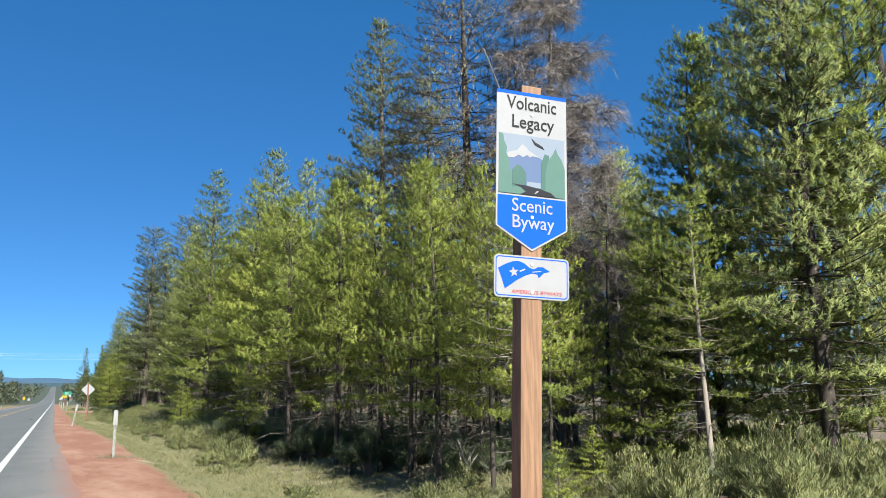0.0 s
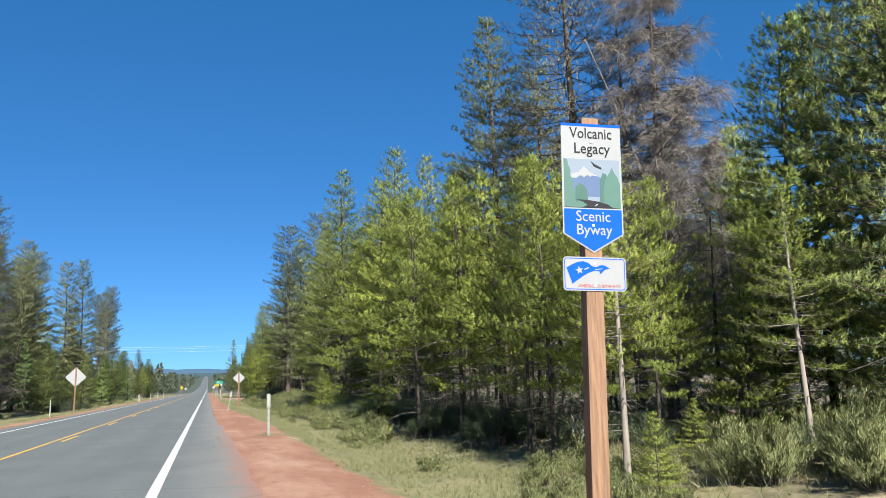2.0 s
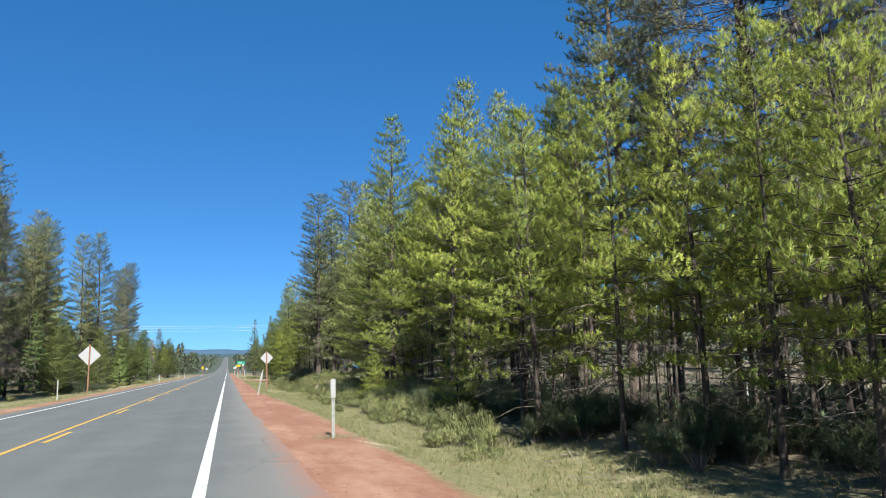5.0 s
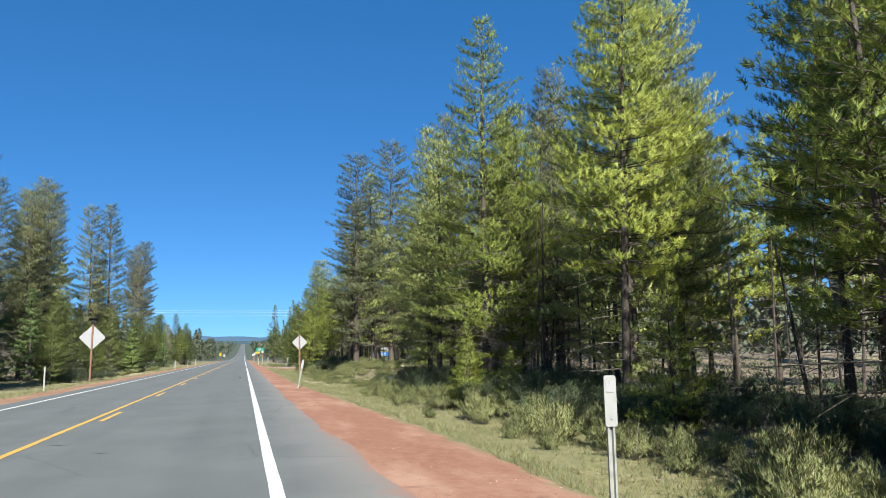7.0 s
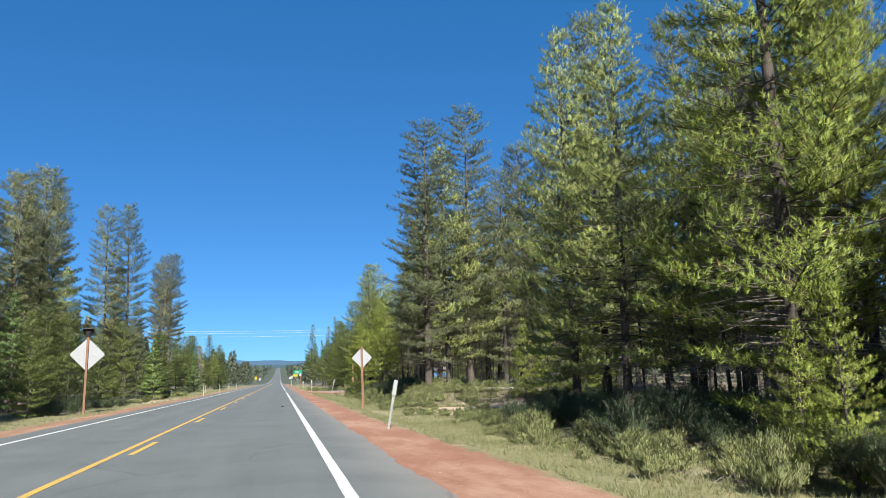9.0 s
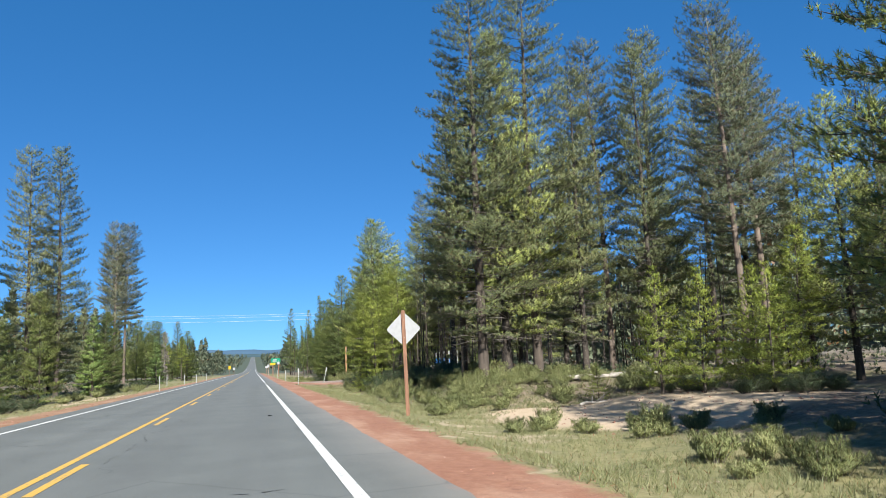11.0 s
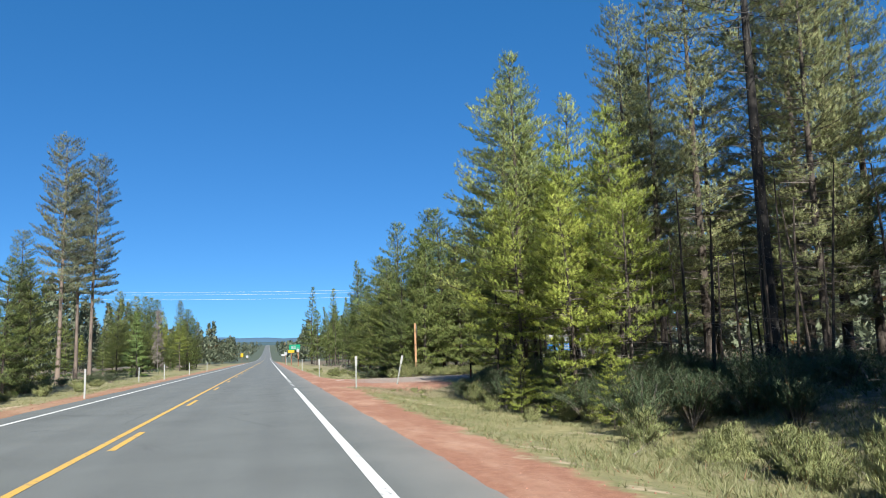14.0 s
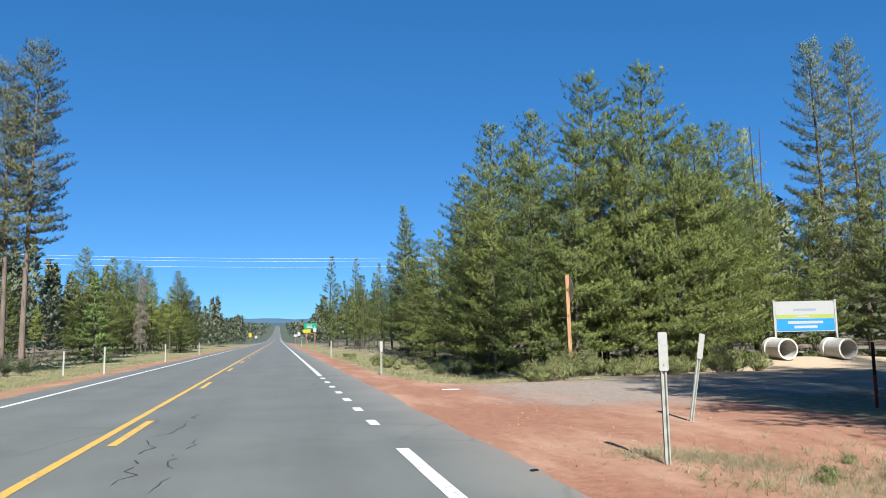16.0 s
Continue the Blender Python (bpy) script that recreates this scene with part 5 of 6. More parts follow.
# ---- signs and posts ----
def byway_sign(x, y):
    gz = ground_z(x, y)
    s = thing("byway_sign", "white and blue scenic byway sign on a square brown wooden post", "road sign", m=pose(x, y, 0, 0, 2.4, -9))
    part("post", box(0.15, 0.15, 3.59 - gz + 0.5, 0, 0, gz - 0.5, 0.008), POST_WOOD, s, "square treated timber post")
    f = -0.079
    half, top, point, shoulder = 0.265, 3.53, 2.40, 2.56
    panel = part("sign_panel", plate([(-half, top), (half, top), (half, shoulder), (0, point), (-half, shoulder)], f - 0.003, f), SIGN_WHITE, s)
    part("blue_top_band", plate([(-half, top + 0.002), (half, top + 0.002), (half, top - 0.022), (-half, top - 0.022)], f - 0.0045, f - 0.003), SIGN_BLUE, panel)
    i = half - 0.012
    split = 2.775
    part("blue_field", plate([(-i, split), (i, split), (i, shoulder + 0.006), (0, point + 0.016), (-i, shoulder + 0.006)], f - 0.005, f - 0.003), SIGN_BLUE, panel)
    a0, a1 = 2.79, 3.215

    def art(name, pts, mat, lift):
        q = [(-i + 0.006 + u * 2 * (i - 0.006), a0 + w * (a1 - a0)) for u, w in pts]
        return part(name, plate(q, f - 0.003 - lift, f - 0.003), mat, panel)

    art("printed_sky", [(0, 0), (1, 0), (1, 1), (0, 1)], ART_SKY, 0.001)
    art("printed_slope", [(0.08, 0.12), (0.08, 0.62), (0.2, 0.66), (0.34, 0.84), (0.42, 0.78), (0.56, 0.66), (0.75, 0.58), (0.75, 0.12)], ART_HILL, 0.002)
    art("printed_snowcap", [(0.12, 0.60), (0.13, 0.68), (0.26, 0.73), (0.35, 0.85), (0.42, 0.79), (0.46, 0.74), (0.62, 0.645), (0.5, 0.66), (0.47, 0.63), (0.42, 0.67), (0.36, 0.62), (0.3, 0.66), (0.22, 0.60)], SIGN_WHITE, 0.003)
    art("printed_water", [(0.42, 0.13), (0.63, 0.13), (0.63, 0.22), (0.42, 0.22)], ART_SKY, 0.0025)
    art("printed_tree", [(0.0, 0.05), (0.0, 1.0), (0.06, 0.98), (0.08, 0.86), (0.12, 0.76), (0.11, 0.66), (0.17, 0.52), (0.15, 0.44), (0.2, 0.3), (0.19, 0.05)], ART_SAGE, 0.004)
    art("printed_tree", [(0.2, 0.08), (0.2, 0.4), (0.27, 0.49), (0.34, 0.46), (0.41, 0.36), (0.41, 0.08)], ART_SAGE2, 0.0045)
    art("printed_tree", [(0.64, 0.06), (0.64, 0.55), (0.69, 0.72), (0.76, 0.7), (0.8, 0.06)], ART_SAGE2, 0.004)
    art("printed_tree", [(0.7, 0.0), (0.7, 0.4), (0.75, 0.62), (0.82, 0.74), (0.86, 0.84), (0.9, 0.73), (0.95, 0.66), (1.0, 0.5), (1.0, 0.0)], ART_SAGE, 0.0045)
    art("printed_ground", [(0, 0), (1, 0), (1, 0.03), (0.85, 0.06), (0.6, 0.13), (0.3, 0.13), (0, 0.05)], ART_SAGE, 0.005)
    art("printed_road", [(0.32, 0.0), (0.86, 0.0), (0.78, 0.07), (0.62, 0.12), (0.42, 0.15), (0.2, 0.16), (0.33, 0.11), (0.40, 0.05)], ART_ROAD, 0.0055)
    art("printed_road_line", [(0.55, 0.03), (0.60, 0.075), (0.57, 0.08), (0.53, 0.03)], SIGN_WHITE, 0.006)
    art("printed_bird", [(0.49, 0.96), (0.55, 0.90), (0.66, 0.84), (0.68, 0.80), (0.60, 0.83), (0.54, 0.86)], ART_ROAD, 0.005)
    yl = f - 0.0052
    letters("Volcanic", 0.135, SIGN_BLACK, panel, 0, yl - 0.001, 3.443, 0.375, 0.0006)
    letters("Legacy", 0.135, SIGN_BLACK, panel, 0.005, yl - 0.001, 3.307, 0.318, 0.0006)
    letters("Scenic", 0.13, SIGN_WHITE, panel, 0, yl - 0.002, 2.709, 0.300, 0.0008)
    letters("Byway", 0.13, SIGN_WHITE, panel, 0.005, yl - 0.002, 2.594, 0.310, 0.0008)
    for bz in (3.37, 2.635, 2.31, 2.125):
        bm = bmesh.new()
        bmesh.ops.create_cone(bm, cap_ends=True, segments=8, radius1=0.0135, radius2=0.012, depth=0.004, matrix=pose(0, f - 0.0065, bz, 90))
        part("bolt", bm, CABLE, s)
    low = part("lower_plaque", plate(rounded(0.545, 0.285, 0.03, 0, 2.222), f - 0.003, f), SIGN_WHITE, s)
    # a thin blue border, four bars and four corners
    outer, inner = rounded(0.525, 0.265, 0.025, 0, 2.222), rounded(0.512, 0.252, 0.02, 0, 2.222)
    bm = bmesh.new()
    vo = [bm.verts.new((px, f - 0.0042, pz)) for px, pz in outer]
    vi = [bm.verts.new((px, f - 0.0042, pz)) for px, pz in inner]
    for k in range(len(vo)):
        j = (k + 1) % len(vo)
        bm.faces.new((vo[k], vo[j], vi[j], vi[k]))
    part("blue_border", bm, SIGN_BLUE, low)

    def flag(name, pts, mat, lift):
        q = [(-0.2725 + u * 0.545, 2.222 + (0.5 - w) * 0.285) for u, w in pts]
        return part(name, plate(q, f - 0.003 - lift, f - 0.003), mat, low)

    flag("blue_ribbon", [(0.05, 0.33), (0.15, 0.22), (0.24, 0.15), (0.32, 0.13), (0.40, 0.18), (0.46, 0.27), (0.52, 0.30), (0.58, 0.24), (0.65, 0.235), (0.74, 0.33), (0.66, 0.37), (0.59, 0.50),
                         (0.57, 0.42), (0.50, 0.40), (0.40, 0.47), (0.30, 0.58), (0.20, 0.72), (0.14, 0.80), (0.10, 0.58)], SIGN_BLUE, 0.0015)
    flag("ribbon_line", [(0.33, 0.36), (0.40, 0.30), (0.41, 0.33), (0.34, 0.39)], SIGN_WHITE, 0.0022)
    flag("ribbon_line", [(0.50, 0.36), (0.62, 0.33), (0.62, 0.35), (0.51, 0.38)], SIGN_WHITE, 0.0022)
    star = []
    for k in range(10):
        r = 0.068 if k % 2 == 0 else 0.028
        a = radians(100 + 36 * k)
        star.append((0.255 + r * math.cos(a), 0.40 - r * math.sin(a) * 1.9))
    flag("white_star", star, SIGN_WHITE, 0.003)
    letters("AMERICA'S BYWAYS", 0.036, SIGN_RED, low, 0.035, f - 0.0045, 2.120, 0.365, 0.0)
    return s


byway_sign(3.68, 5.50)


def diamond_sign(x, y, top, half, label, turn=0.0, tilt=0.0, wood=POST_BROWN):
    """A warning sign that shows its bare back."""
    gz = ground_z(x, y)
    s = thing("warning_sign", label, "road sign", "warning sign backs", pose(x, y, gz, 0, tilt, turn))
    h = top - gz
    part("post", box(0.11, 0.11, h + 0.5, 0, 0, -0.5, 0.006), wood, s, "weathered brown wooden post")
    c = h - half - 0.03
    r = 0.09
    pts = []
    for a in (0, 90, 180, 270):
        d = half - r * 1.414 * 0.5
        for k in range(-3, 4):
            t = radians(a + k * 15)
            pts.append(((half - r * 1.35) * math.cos(radians(a)) + r * math.cos(t), c + (half - r * 1.35) * math.sin(radians(a)) + r * math.sin(t)))
    panel = part("sign_panel", plate(pts, 0.058, 0.062), SIGN_BACK, s, "bare aluminium back of a diamond panel")
    for bz in (c + half * 0.5, c - half * 0.5):
        bm = bmesh.new()
        bmesh.ops.create_cone(bm, cap_ends=True, segments=8, radius1=0.014, radius2=0.012, depth=0.012, matrix=pose(0, -0.06, bz, 90))
        part("bolt", bm, STEEL, s)
    return s


diamond_sign(3.49, 72.25, 2.91, 0.535, "bare back of a diamond warning sign on a brown wooden post", -9, -1.0)
far_sign = diamond_sign(-10.85, 76.0, 3.85, 0.88, "bare back of a diamond warning sign across the road", 3, 0.6)

part("flasher_box", box(0.22, 0.16, 0.30, 0, 0.02, 3.85 - ground_z(-10.85, 76.0) + 0.02, 0.01), SIGN_BLACK, far_sign, "dark flasher box on the post top")
part("solar_panel", plate([(-0.26, 0.0), (0.26, 0.0), (0.26, 0.05), (-0.26, 0.05)], -0.2, 0.2), SIGN_BLACK, far_sign).matrix_basis = pose(0, 0.02, 3.85 - ground_z(-10.85, 76.0) + 0.36, -25)


def delineator(x, y, height, wide, label, lean=0.0, turn=0.0, yaw_lean=0.0):
    gz = ground_z(x, y)
    s = thing("road_delineator", label, "road delineator", "roadside delineators", pose(x, y, gz, yaw_lean, lean, turn))
    if wide:
        bm = bmesh.new()
        # a U-shaped steel channel
        prof = [(-0.032, 0.012), (-0.032, -0.012), (-0.016, -0.012), (-0.012, 0.014), (0.012, 0.014), (0.016, -0.012), (0.032, -0.012), (0.032, 0.012),
                (0.028, 0.012), (0.028, -0.008), (0.020, -0.008), (0.016, 0.018), (-0.016, 0.018), (-0.020, -0.008), (-0.028, -0.008), (-0.028, 0.012)]
        lo = [bm.verts.new((px, py, -0.4)) for px, py in prof]
        hi = [bm.verts.new((px, py, height - 0.05)) for px, py in prof]
        for k in range(len(prof)):
            j = (k + 1) % len(prof)
            bm.faces.new((lo[k], lo[j], hi[j], hi[k]))
        bmesh.ops.recalc_face_normals(bm, faces=bm.faces[:])
        part("channel_post", bm, CHANNEL_GREY, s, "dull grey-green steel channel post")
        part("marker_plate", plate(rounded(0.105, 0.40, 0.018, 0, height - 0.2), -0.022, -0.016), PLASTIC_WHITE, s)
        part("reflector", plate(rounded(0.075, 0.085, 0.01, 0, height - 0.09), -0.026, -0.0225), SIGN_WHITE, s)
        for bz in (height - 0.06, height - 0.34):
            part("bolt", box(0.014, 0.008, 0.014, 0, -0.026, bz), STEEL, s)
    else:
        part("flexible_post", box(0.07, 0.025, height + 0.3, 0, 0, -0.3, 0.006), PLASTIC_WHITE, s)
        part("reflector", box(0.07, 0.004, 0.09, 0, -0.0185, height - 0.16), SIGN_WHITE, s)
    return s


W = "white steel delineator with a tall marker plate beside the shoulder"
delineator(2.47, 23.5, 1.24, True, W)
delineator(2.02, 52.6, 1.28, True, "leaning white delineator on the shoulder", 10)
delineator(2.47, 111.9, 1.34, True, W)
delineator(4.78, 115.35, 1.36, True, "leaning white delineator by the side road", 12, 8)
delineator(2.24, 132.0, 1.2, True, W)
for x, y in ((2.2, 158.0), (2.2, 225.0)):
    delineator(x, y, 1.15, False, "white flexible delineator post on the verge")
for x, y in ((-9.6, 58.0), (-8.6, 139.0), (-10.6, 140.6), (-8.45, 155.5), (-8.2, 112.5), (-8.4, 176.0)):
    delineator(x, y, 1.15, False, "white flexible delineator across the road")


def side_stop_sign(x, y):
    gz = ground_z(x, y)
    s = thing("stop_sign", "stop sign seen edge-on on a tan wooden post", "road sign", m=pose(x, y, gz, 0, -1.0, -94))
    part("post", box(0.13, 0.13, 4.0, 0, 0, -0.5, 0.006), POST_TAN, s)
    pts = [(0.45 / math.cos(radians(22.5)) * math.cos(radians(22.5 + 45 * k)), 2.98 + 0.45 / math.cos(radians(22.5)) * math.sin(radians(22.5 + 45 * k))) for k in range(8)]
    panel = part("sign_panel", plate(pts, 0.068, 0.073), SIGN_BACK, s, "bare aluminium back of an octagonal panel")
    part("red_face", plate([(px * 0.97, 2.98 + (pz - 2.98) * 0.97) for px, pz in pts], 0.0735, 0.0745), RED_PAINT, panel)
    return s


side_stop_sign(8.37, 129.1)


def marker_post(x, y):
    s = thing("marker_post", "dark carsonite-style post with a red lower half", "marker post", m=pose(x, y, ground_z(x, y), 0, 0.5, 20))
    part("upper_post", box(0.085, 0.02, 0.55, 0, 0, 0.55, 0.004), SIGN_BLACK, s)
    part("lower_post", box(0.085, 0.022, 0.95, 0, 0, -0.4, 0.004), RED_PAINT, s)


marker_post(8.5, 115.75)


def bars(parent, rows, material, y):
    for cx, cz, w, h in rows:
        part("text_bar", plate([(cx - w / 2, cz - h / 2), (cx + w / 2, cz - h / 2), (cx + w / 2, cz + h / 2), (cx - w / 2, cz + h / 2)], y - 0.002, y), material, parent)


def site_board(x, y):
    gz = ground_z(x, y)
    s = thing("information_board", "white, lime and blue information board between two white posts", "sign board", m=pose(x, y, gz, 0, 0, -14))
    for px in (-1.26, 1.26):
        part("post", box(0.08, 0.08, 2.75, px, 0, -0.4, 0.006), PLASTIC_WHITE, s)
    z0, z1 = 1.03, 2.29
    board = part("board", plate([(-1.21, z0), (1.21, z0), (1.21, z1), (-1.21, z1)], -0.03, 0.0), SIGN_WHITE, s)
    part("lime_band", plate([(-1.19, z0 + 0.55), (1.19, z0 + 0.55), (1.19, z0 + 0.70), (-1.19, z0 + 0.70)], -0.034, -0.03), BOARD_LIME, board)
    part("blue_field", plate([(-1.19, z0 + 0.03), (1.19, z0 + 0.03), (1.19, z0 + 0.53), (-1.19, z0 + 0.53)], -0.034, -0.03), BOARD_BLUE, board)
    bars(board, [(0.0, z0 + 0.90, 0.95, 0.10)], ART_SKY, -0.031)
    bars(board, [(0.0, z0 + 0.38, 1.45, 0.11), (0.0, z0 + 0.19, 0.95, 0.11), (-0.1, z0 + 0.625, 0.5, 0.06)], SIGN_WHITE, -0.0345)


site_board(20.0, 132.0)


def concrete_pipe(x, y, turn, r=0.42, length=1.15):
    s = thing("concrete_pipe", "pale concrete culvert pipe lying on bare ground", "concrete pipe", "culvert pipes", pose(x, y, ground_z(x, y) + r - 0.03, 0, 0, turn))
    verts, faces = [], []
    n = 28
    rings = [(-length / 2, r), (-length / 2 + 0.015, r + 0.006), (length / 2 - 0.22, r + 0.006), (length / 2 - 0.2, r + 0.05), (length / 2, r + 0.05), (length / 2, r - 0.055), (-length / 2, r - 0.055)]
    for yy, rr in rings:
        for k in range(n):
            t = 2 * math.pi * k / n
            verts.append((rr * math.cos(t), yy, rr * math.sin(t)))
    m = len(rings)
    for j in range(m):
        for k in range(n):
            a, b = j * n, ((j + 1) % m) * n
            q = (k + 1) % n
            faces.append((a + k, b + k, b + q, a + q))
    part_mesh("pipe_wall", mesh_of("pipe_wall", verts, faces, [CONCRETE], smooth=False), s)


concrete_pipe(18.35, 131.5, -6)
concrete_pipe(20.85, 131.2, -4)


def guide_sign(x, y):
    gz = ground_z(x, y)
    s = thing("guide_sign", "green highway guide sign on two wooden posts", "road sign", m=pose(x, y, gz))
    for px in (-0.6, 0.75):
        part("post", box(0.11, 0.11, 4.2, px, 0.06, -0.5, 0.006), POST_BROWN, s)
    panel = part("sign_panel", plate(rounded(2.2, 1.05, 0.06, 0, 3.75), -0.004, 0.0), SIGN_GREEN, s)
    bars(panel, [(-0.2, 3.97, 1.0, 0.11), (-0.25, 3.75, 0.9, 0.11), (-0.2, 3.53, 1.0, 0.11), (0.65, 3.75, 0.18, 0.11), (0.65, 3.53, 0.18, 0.11)], SIGN_WHITE, -0.0045)


guide_sign(4.05, 236.0)


def small_sign(x, y, w, h, z, mat, label, name="road_sign"):
    s = thing(name, label, "road sign", m=pose(x, y, ground_z(x, y)))
    part("post", box(0.09, 0.09, z + h / 2 + 0.4, 0, 0.05, -0.4, 0.006), POST_BROWN, s)
    part("sign_panel", plate(rounded(w, h, 0.05, 0, z), -0.004, 0.0), mat, s)


small_sign(3.3, 234.5, 1.3, 0.55, 2.75, SIGN_YELLOW, "yellow road sign on a wooden post")
small_sign(4.6, 233.5, 0.55, 0.6, 3.1, SIGN_WHITE, "small white route sign on a wooden post")
small_sign(2.9, 268.0, 0.6, 0.8, 2.4, SIGN_WHITE, "white road sign far along the verge")
small_sign(2.9, 300.0, 0.9, 0.6, 2.2, SIGN_WHITE, "wide pale road sign far along the verge")
small_sign(-9.6, 335.0, 0.85, 1.2, 2.6, SIGN_YELLOW, "yellow and white road sign across the road")
small_sign(-9.4, 390.0, 0.9, 1.0, 2.2, SIGN_BACK, "bare sign back across the road")


# overhead wires between two poles well back in the woods
def pole(x, y):
    s = thing("utility_pole", "wooden utility pole deep in the trees", "utility pole", "utility poles", pose(x, y, ground_z(x, y)))
    verts, faces = [], []
    tube_arrays([Vector((0, 0, -0.8)), Vector((0, 0, 7)), Vector((0, 0, 14.6))], [0.17, 0.15, 0.11], 10, verts, faces)
    part_mesh("shaft", mesh_of("shaft", verts, faces, [POST_BROWN], smooth=True), s)
    part("crossarm", box(0.11, 2.4, 0.13, 0, 0, 13.9, 0.008), POST_BROWN, s)


POLES = (-64.0, 58.0)
for px in POLES:
    pole(px, 217.0)
for dy, dz in ((-1.05, 0.0), (0.0, 0.55), (0.0, -0.75)):
    verts, faces = [], []
    pts = []
    for i in range(25):
        u = i / 24
        x = POLES[0] + (POLES[1] - POLES[0]) * u
        pts.append(Vector((x, 217 + dy, 14.05 + dz - 1.5 * (1 - (2 * u - 1) ** 2))))
    tube_arrays(pts, [0.016] * len(pts), 4, verts, faces)
    tagged(new("overhead_wire", mesh_of("overhead_wire", verts, faces, [CABLE])), "thin bright overhead wire crossing the road", "overhead wire", "overhead wires")


# ---- ground cover ----
def bush_model(name, label, seed, radius, height, leaves, mat, size, category="bush", crowns=((0.0, 0.0, 1.0),), spread=0.62):
    rng = np.random.default_rng(seed)
    verts, faces = [], []
    pts, drs, fcs = [], [], []
    for cx, cy, ck in crowns:
        foot = np.array((cx, cy, 0.0))
        for i in range(34):
            az, lean = rng.uniform(0, 2 * math.pi), rng.uniform(0.1, 0.95)
            tip = ck * np.array((math.cos(az) * radius * lean, math.sin(az) * radius * lean, height * (1.02 - 0.45 * lean ** 2))) * rng.uniform(0.62, 1.2)
            mid = tip * np.array((0.55, 0.55, 0.5))
            tube_arrays([foot + np.array((0, 0, -0.25)), foot + mid, foot + tip], [0.011, 0.007, 0.003], 3, verts, faces)
            away = unit(tip)
            u = rng.uniform(0.35, 1.04, (leaves, 1))
            p = tip * u + rng.normal(size=(leaves, 3)) * np.array((0.075, 0.075, 0.05)) * radius
            p[:, 2] = np.maximum(p[:, 2], 0.02)
            pts.append(p + foot)
            drs.append(np.tile(away + np.array((0, 0, 1.1)), (leaves, 1)))
            fcs.append(away * 0.8 + UP * 0.4 + rng.normal(size=(leaves, 3)) * 0.35)
    tris = tufts(np.concatenate(pts), unit(np.concatenate(drs)), 6, size, size * 0.12, spread, rng, None, unit(np.concatenate(fcs)))
    t = thing(name, label, category)
    part_mesh("woody_base", mesh_of("woody_base", verts, faces, [BARK_GREY]), t)
    part_mesh("foliage", soup_mesh("foliage", tris, mat), t)
    return t


BUSHES = [bush_model("bush", "grey-green bitterbrush on the verge", 3, 0.75, 0.75, 76, SAGE, 0.075),
          bush_model("bush", "rounded grey-green sagebrush on dry ground", 4, 0.6, 0.5, 70, SAGE, 0.068),
          bush_model("thicket", "green shrub thicket, coloured darker for the shade of the pines", 5, 0.85, 0.8, 84, SHRUB_SHADED, 0.055, "shrub thicket",
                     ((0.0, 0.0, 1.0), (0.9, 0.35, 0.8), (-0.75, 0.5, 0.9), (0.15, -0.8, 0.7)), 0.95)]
placed = [False] * 3
rng_bush = random.Random(5)


def put_bush(kind, x, y, k, tall=1.0):
    m = pose(x, y, ground_z(x, y) - 0.02, 0, 0, rng_bush.uniform(0, 360)) @ Matrix.Diagonal((k, k, k * tall, 1))
    src = BUSHES[kind]
    if not placed[kind]:
        placed[kind] = True
        src.matrix_basis = m
        src["group"] = "shaded thickets" if kind == 2 else "verge bushes"
        return
    base = src.matrix_basis.copy()
    src.matrix_basis = Matrix.Identity(4)
    copy_thing(src, m)
    src.matrix_basis = base


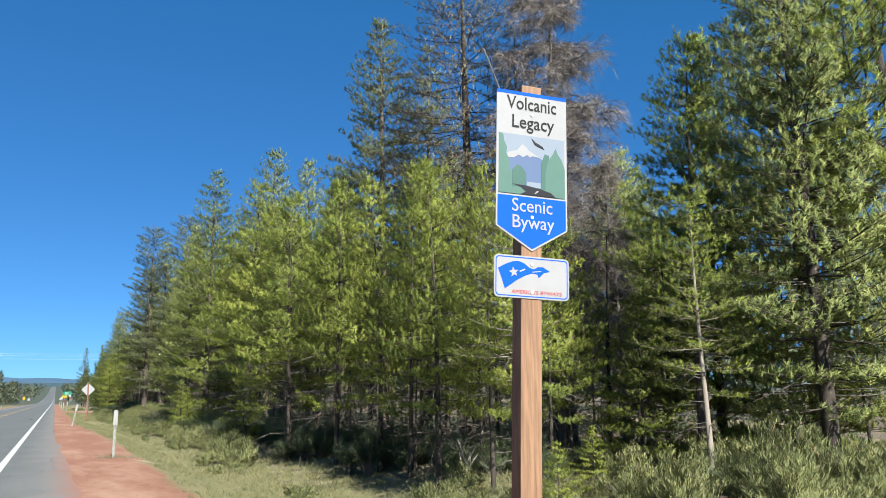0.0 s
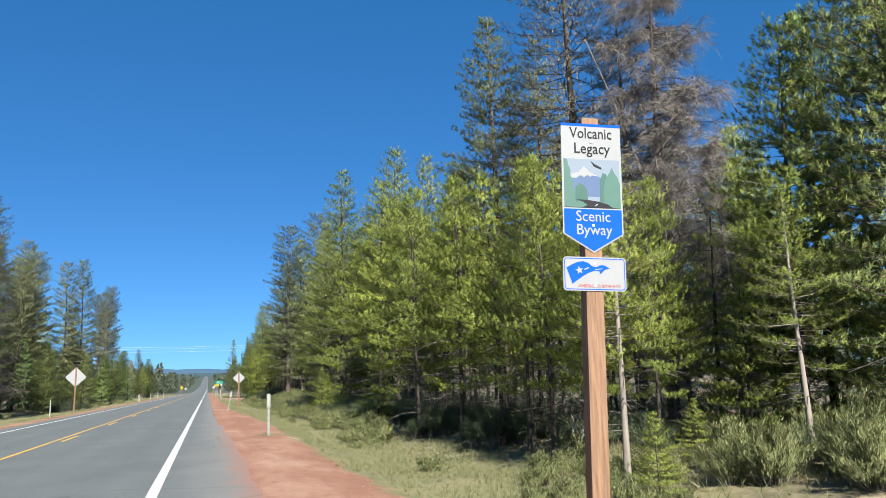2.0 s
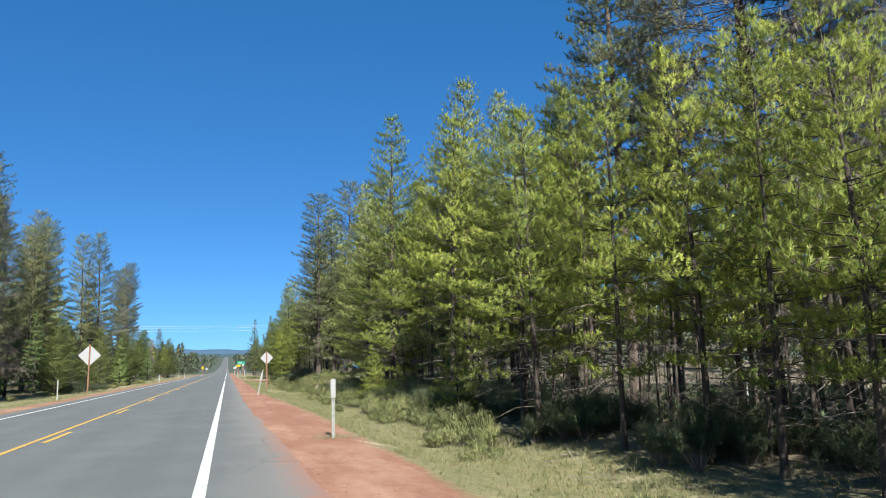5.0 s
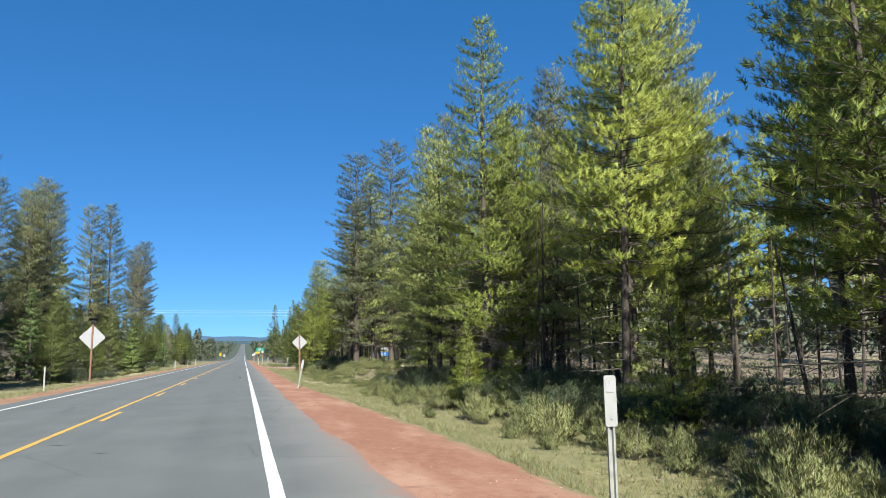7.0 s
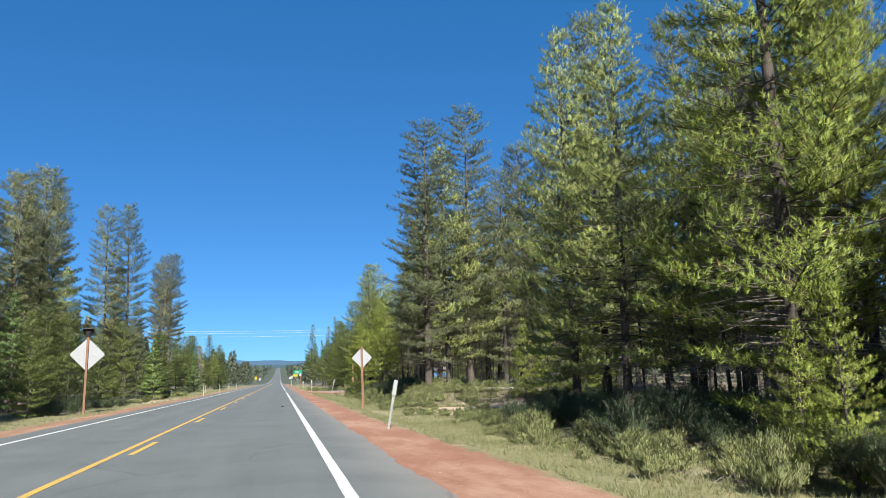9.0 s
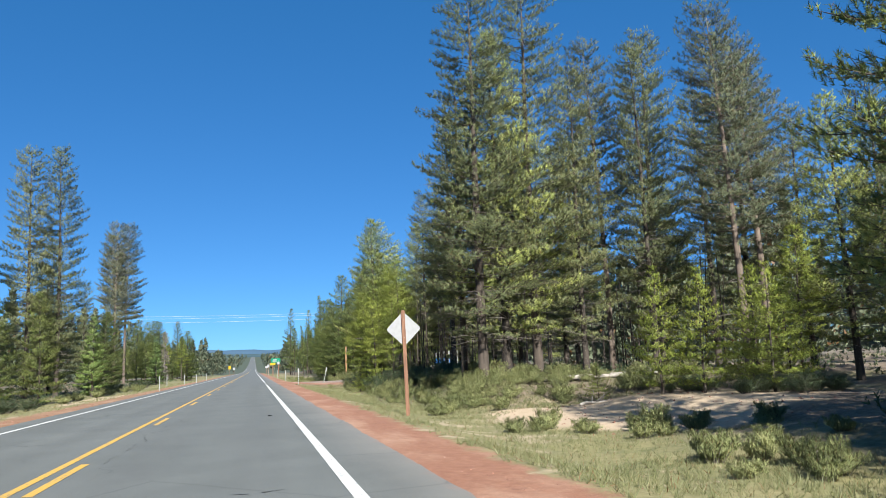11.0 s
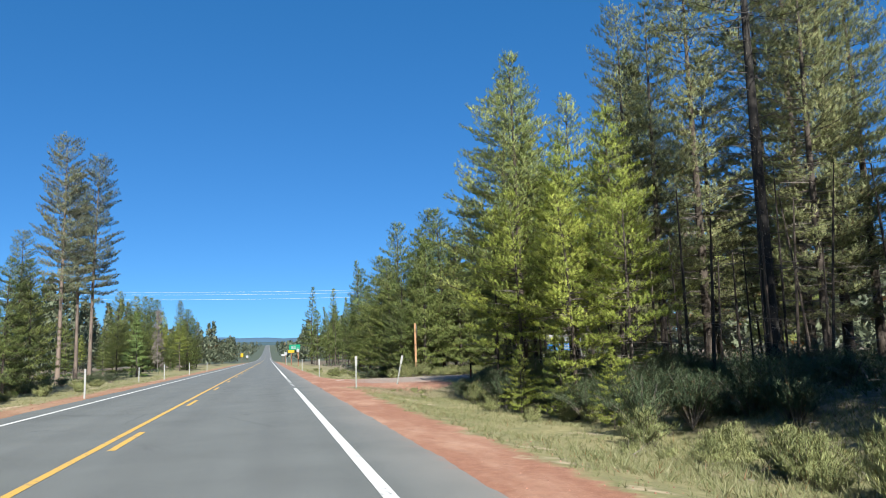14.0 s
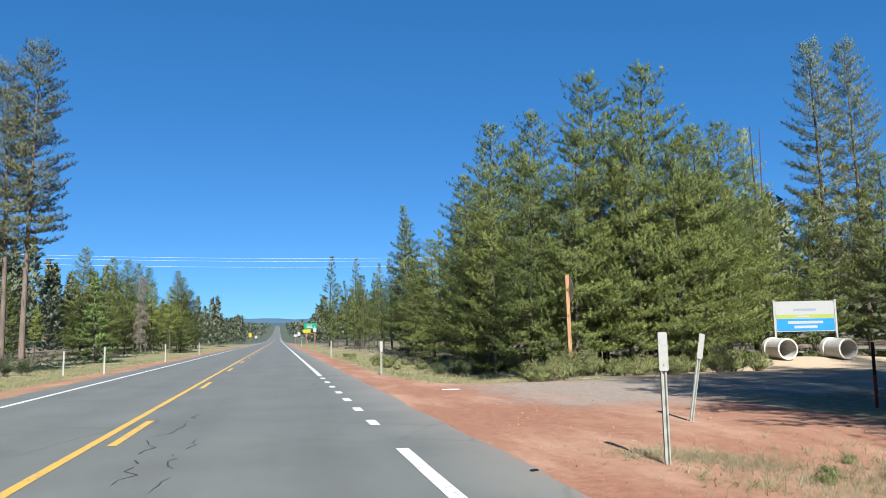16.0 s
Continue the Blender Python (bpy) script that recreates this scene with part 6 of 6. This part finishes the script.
for kind, n, x0, x1, y0, y1, klo, khi in (
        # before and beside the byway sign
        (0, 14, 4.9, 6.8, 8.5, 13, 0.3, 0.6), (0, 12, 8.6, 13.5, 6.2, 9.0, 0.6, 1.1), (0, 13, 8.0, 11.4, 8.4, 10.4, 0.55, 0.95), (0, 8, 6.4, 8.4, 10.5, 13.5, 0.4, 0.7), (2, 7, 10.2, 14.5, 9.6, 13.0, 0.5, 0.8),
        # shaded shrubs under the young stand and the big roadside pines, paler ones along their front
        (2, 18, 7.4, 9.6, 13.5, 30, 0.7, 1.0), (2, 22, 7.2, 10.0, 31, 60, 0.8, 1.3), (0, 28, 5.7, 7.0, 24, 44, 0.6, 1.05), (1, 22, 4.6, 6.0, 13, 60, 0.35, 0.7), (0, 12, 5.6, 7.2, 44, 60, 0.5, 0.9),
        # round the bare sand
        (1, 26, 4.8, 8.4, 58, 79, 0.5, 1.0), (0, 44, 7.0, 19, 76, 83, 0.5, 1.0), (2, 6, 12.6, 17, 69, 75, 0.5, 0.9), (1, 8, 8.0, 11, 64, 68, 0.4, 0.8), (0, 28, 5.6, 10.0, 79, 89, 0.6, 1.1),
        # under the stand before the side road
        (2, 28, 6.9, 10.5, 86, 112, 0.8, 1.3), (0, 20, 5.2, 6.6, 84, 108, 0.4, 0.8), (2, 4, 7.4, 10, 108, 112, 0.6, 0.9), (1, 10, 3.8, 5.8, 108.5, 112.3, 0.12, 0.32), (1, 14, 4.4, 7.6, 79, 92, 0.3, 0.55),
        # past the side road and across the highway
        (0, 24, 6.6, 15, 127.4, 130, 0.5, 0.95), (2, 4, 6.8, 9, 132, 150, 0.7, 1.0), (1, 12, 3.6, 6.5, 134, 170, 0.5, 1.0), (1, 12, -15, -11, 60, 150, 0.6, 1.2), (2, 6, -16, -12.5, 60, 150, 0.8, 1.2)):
    for i in range(n):
        x, y = rng_bush.uniform(x0, x1), rng_bush.uniform(y0, y1)
        if 113.5 < y < 126.5 and 0 < x < 22:
            continue
        if ((x - 9.6) / 4.0) ** 2 + ((y - 71.2) / 4.4) ** 2 < 1 and kind != 2:
            continue
        put_bush(kind, x, y, rng_bush.uniform(klo, khi), rng_bush.uniform(0.8, 1.2))


def grass_field(seed, n, x0, x1, y0, y1, size, blades=7):
    rng = np.random.default_rng(seed)
    p = []
    while len(p) < n:
        x, y = rng.uniform(x0, x1), rng.uniform(y0, y1)
        edge = 2.35 + 0.85 * (1 - smooth(y, 28, 62)) + noise.noise((x * 0.9, y * 0.9, 0)) * 0.4
        if 0 < x < edge or (110 < y < 126.5 and 0 < x < 20 and noise.noise((x * 0.5, y * 0.5, 9)) < 0.35):
            continue
        if noise.noise((x * 0.45, y * 0.35, 5)) < -0.12 and rng.random() < 0.75 or ((x - 10.5) / 4.6) ** 2 + ((y - 70) / 5.5) ** 2 < 1:
            continue
        p.append((x, y, ground_z(x, y) - 0.01))
    p = np.array(p)
    d = unit(np.column_stack((rng.normal(size=n) * 0.25, rng.normal(size=n) * 0.25, np.ones(n))))
    scale = rng.uniform(0.5, 1.4, (n, 1, 1))
    t = tufts(p, d, blades, size, size * 0.075, 0.8, rng)
    root = np.repeat(p, blades, axis=0)[:, None, :]
    return root + (t - root) * np.repeat(scale, blades, axis=0)


def weeds(seed, n, cx, cy, rx, ry, size):
    rng = np.random.default_rng(seed)
    p = [(cx + rng.normal() * rx, cy + rng.normal() * ry) for i in range(n)]
    p = np.array([(x, y, ground_z(x, y) - 0.01) for x, y in p])
    d = unit(np.column_stack((rng.normal(size=n) * 0.3, rng.normal(size=n) * 0.3, np.ones(n))))
    return tufts(p, d, 12, size, size * 0.035, 0.95, rng)


grass = np.concatenate((grass_field(1, 26000, 2.2, 7.5, 1, 62, 0.12), grass_field(2, 21000, 2.0, 9, 60, 113, 0.105), grass_field(3, 2200, 2.4, 12, 124, 175, 0.2),
                        grass_field(4, 11000, -17, -9.0, 40, 170, 0.13), grass_field(5, 5200, 8, 22, 75, 90, 0.2), grass_field(6, 2000, 6, 14, 4, 40, 0.2), grass_field(7, 7000, 6, 15, 4, 14, 0.15), grass_field(8, 6000, 3.2, 10, 76, 93, 0.17)))
tagged(new("verge_grass", soup_mesh("verge_grass", grass, GRASS)), "dry yellow-green grass along the verge", "grass", kind="stuff")


weed_stems = np.concatenate((weeds(1, 420, 2.75, 112.45, 0.35, 0.25, 0.10), weeds(2, 420, 3.5, 112.3, 0.45, 0.4, 0.11), weeds(3, 900, 4.3, 110.6, 0.7, 0.9, 0.13), weeds(5, 500, 5.6, 111.8, 0.8, 0.7, 0.14), weeds(6, 700, 4.9, 110.4, 1.1, 0.7, 0.12), weeds(4, 120, 2.5, 23.6, 0.25, 0.2, 0.12)))
tagged(new("dry_weeds", soup_mesh("dry_weeds", weed_stems, DRY_WEED)), "pale dry weeds around the delineators", "weeds", kind="stuff")


def gravel(seed, n, spots):
    rng = np.random.default_rng(seed)
    out = []
    for x0, x1, y0, y1, k, lo, hi in spots:
        for i in range(k):
            x, y = rng.uniform(x0, x1), rng.uniform(y0, y1)
            s = rng.uniform(lo, hi)
            z = ground_z(x, y)
            a = rng.uniform(0, 6.28)
            v = [np.array((x + s * math.cos(a + q) * rng.uniform(0.6, 1.2), y + s * math.sin(a + q) * rng.uniform(0.6, 1.2), z - s * 0.2)) for q in (0, 1.57, 3.14, 4.71)]
            top = np.array((x, y, z + s * rng.uniform(0.4, 0.9)))
            for q in range(4):
                out.append((v[q], v[(q + 1) % 4], top))
    return np.array(out)


stones = gravel(3, 0, ((1.35, 3.2, 2, 115, 2600, 0.006, 0.022), (1.5, 7, 113, 127, 500, 0.008, 0.032), (6, 14, 64, 76, 300, 0.015, 0.06), (-9.6, -8.0, 60, 150, 300, 0.02, 0.06)))
tagged(new("loose_gravel", soup_mesh("loose_gravel", stones, STONE)), "scattered red cinder gravel on the shoulder", "gravel", kind="stuff")


def fallen_log(x, y, length, r, turn, tilt, label):
    s = thing("fallen_log", label, "fallen log", "fallen logs", pose(x, y, ground_z(x, y) + r * 0.8, 0, tilt, turn))
    verts, faces = [], []
    pts = [Vector((length * u, 0.10 * math.sin(5 * u), 0.04 * math.sin(7 * u))) for u in (0, 0.2, 0.4, 0.6, 0.8, 1.0)]
    tube_arrays(pts, [r * (1 - 0.5 * u) for u in (0, 0.2, 0.4, 0.6, 0.8, 1.0)], 8, verts, faces)
    part_mesh("log_stem", mesh_of("log_stem", verts, faces, [LOG_GREY], smooth=True), s)
    for i in range(5):
        verts, faces = [], []
        u = 0.25 + 0.14 * i
        a = 1.3 * i
        tube_arrays([Vector((length * u, 0, 0)), Vector((length * u + 0.25, 0.3 * math.cos(a), 0.32 * abs(math.sin(a)) + 0.1))], [0.022, 0.008], 4, verts, faces)
        part_mesh("broken_branch", mesh_of("broken_branch", verts, faces, [LOG_GREY]), s)


fallen_log(10.2, 80.3, 7.6, 0.13, 2, -1.2, "silvered fallen log lying behind the bushes")
fallen_log(14.6, 80.9, 7.0, 0.12, -4, 0.3, "pale fallen log lying in the grass")
fallen_log(10.2, 74.6, 1.4, 0.06, 20, -4, "small dead branch lying on bare sand")
fallen_log(7.2, 12.8, 2.2, 0.05, 60, -14, "bleached dead branch lying among the bushes")


def scrap(x, y, z, w, d, h, turn, mat, name, label, category):
    ob = new(name)
    ob.matrix_basis = pose(x, y, z, 0, 0, turn)
    tagged(ob, label, category)
    part("scrap_piece", box(w, d, h, 0, 0, 0, h * 0.3, 0.8), mat, ob)


scrap(1.0, 111.8, road_z(1.0, 111.8), 0.09, 0.045, 0.018, 20, SIGN_BLACK, "tyre_scrap", "small dark tyre scrap lying on the asphalt", "debris")
scrap(-0.6, 71.4, road_z(-0.6, 71.4), 0.14, 0.06, 0.02, -30, SIGN_BLACK, "tyre_scrap", "small dark tyre scrap lying on the asphalt", "debris")
scrap(2.8, 123.2, ground_z(2.8, 123.2), 0.5, 0.14, 0.015, 5, WHITE_PAINT, "paint_scrap", "flat white scrap lying on the red apron", "debris")
small_stake = thing("marker_stake", "thin white stake standing between the trunks", "marker stake", m=pose(10.5, 20.5, ground_z(10.5, 20.5), 0, 2, 0))
part("stake", box(0.04, 0.02, 1.6, 0, 0, -0.3, 0.003), PLASTIC_WHITE, small_stake)
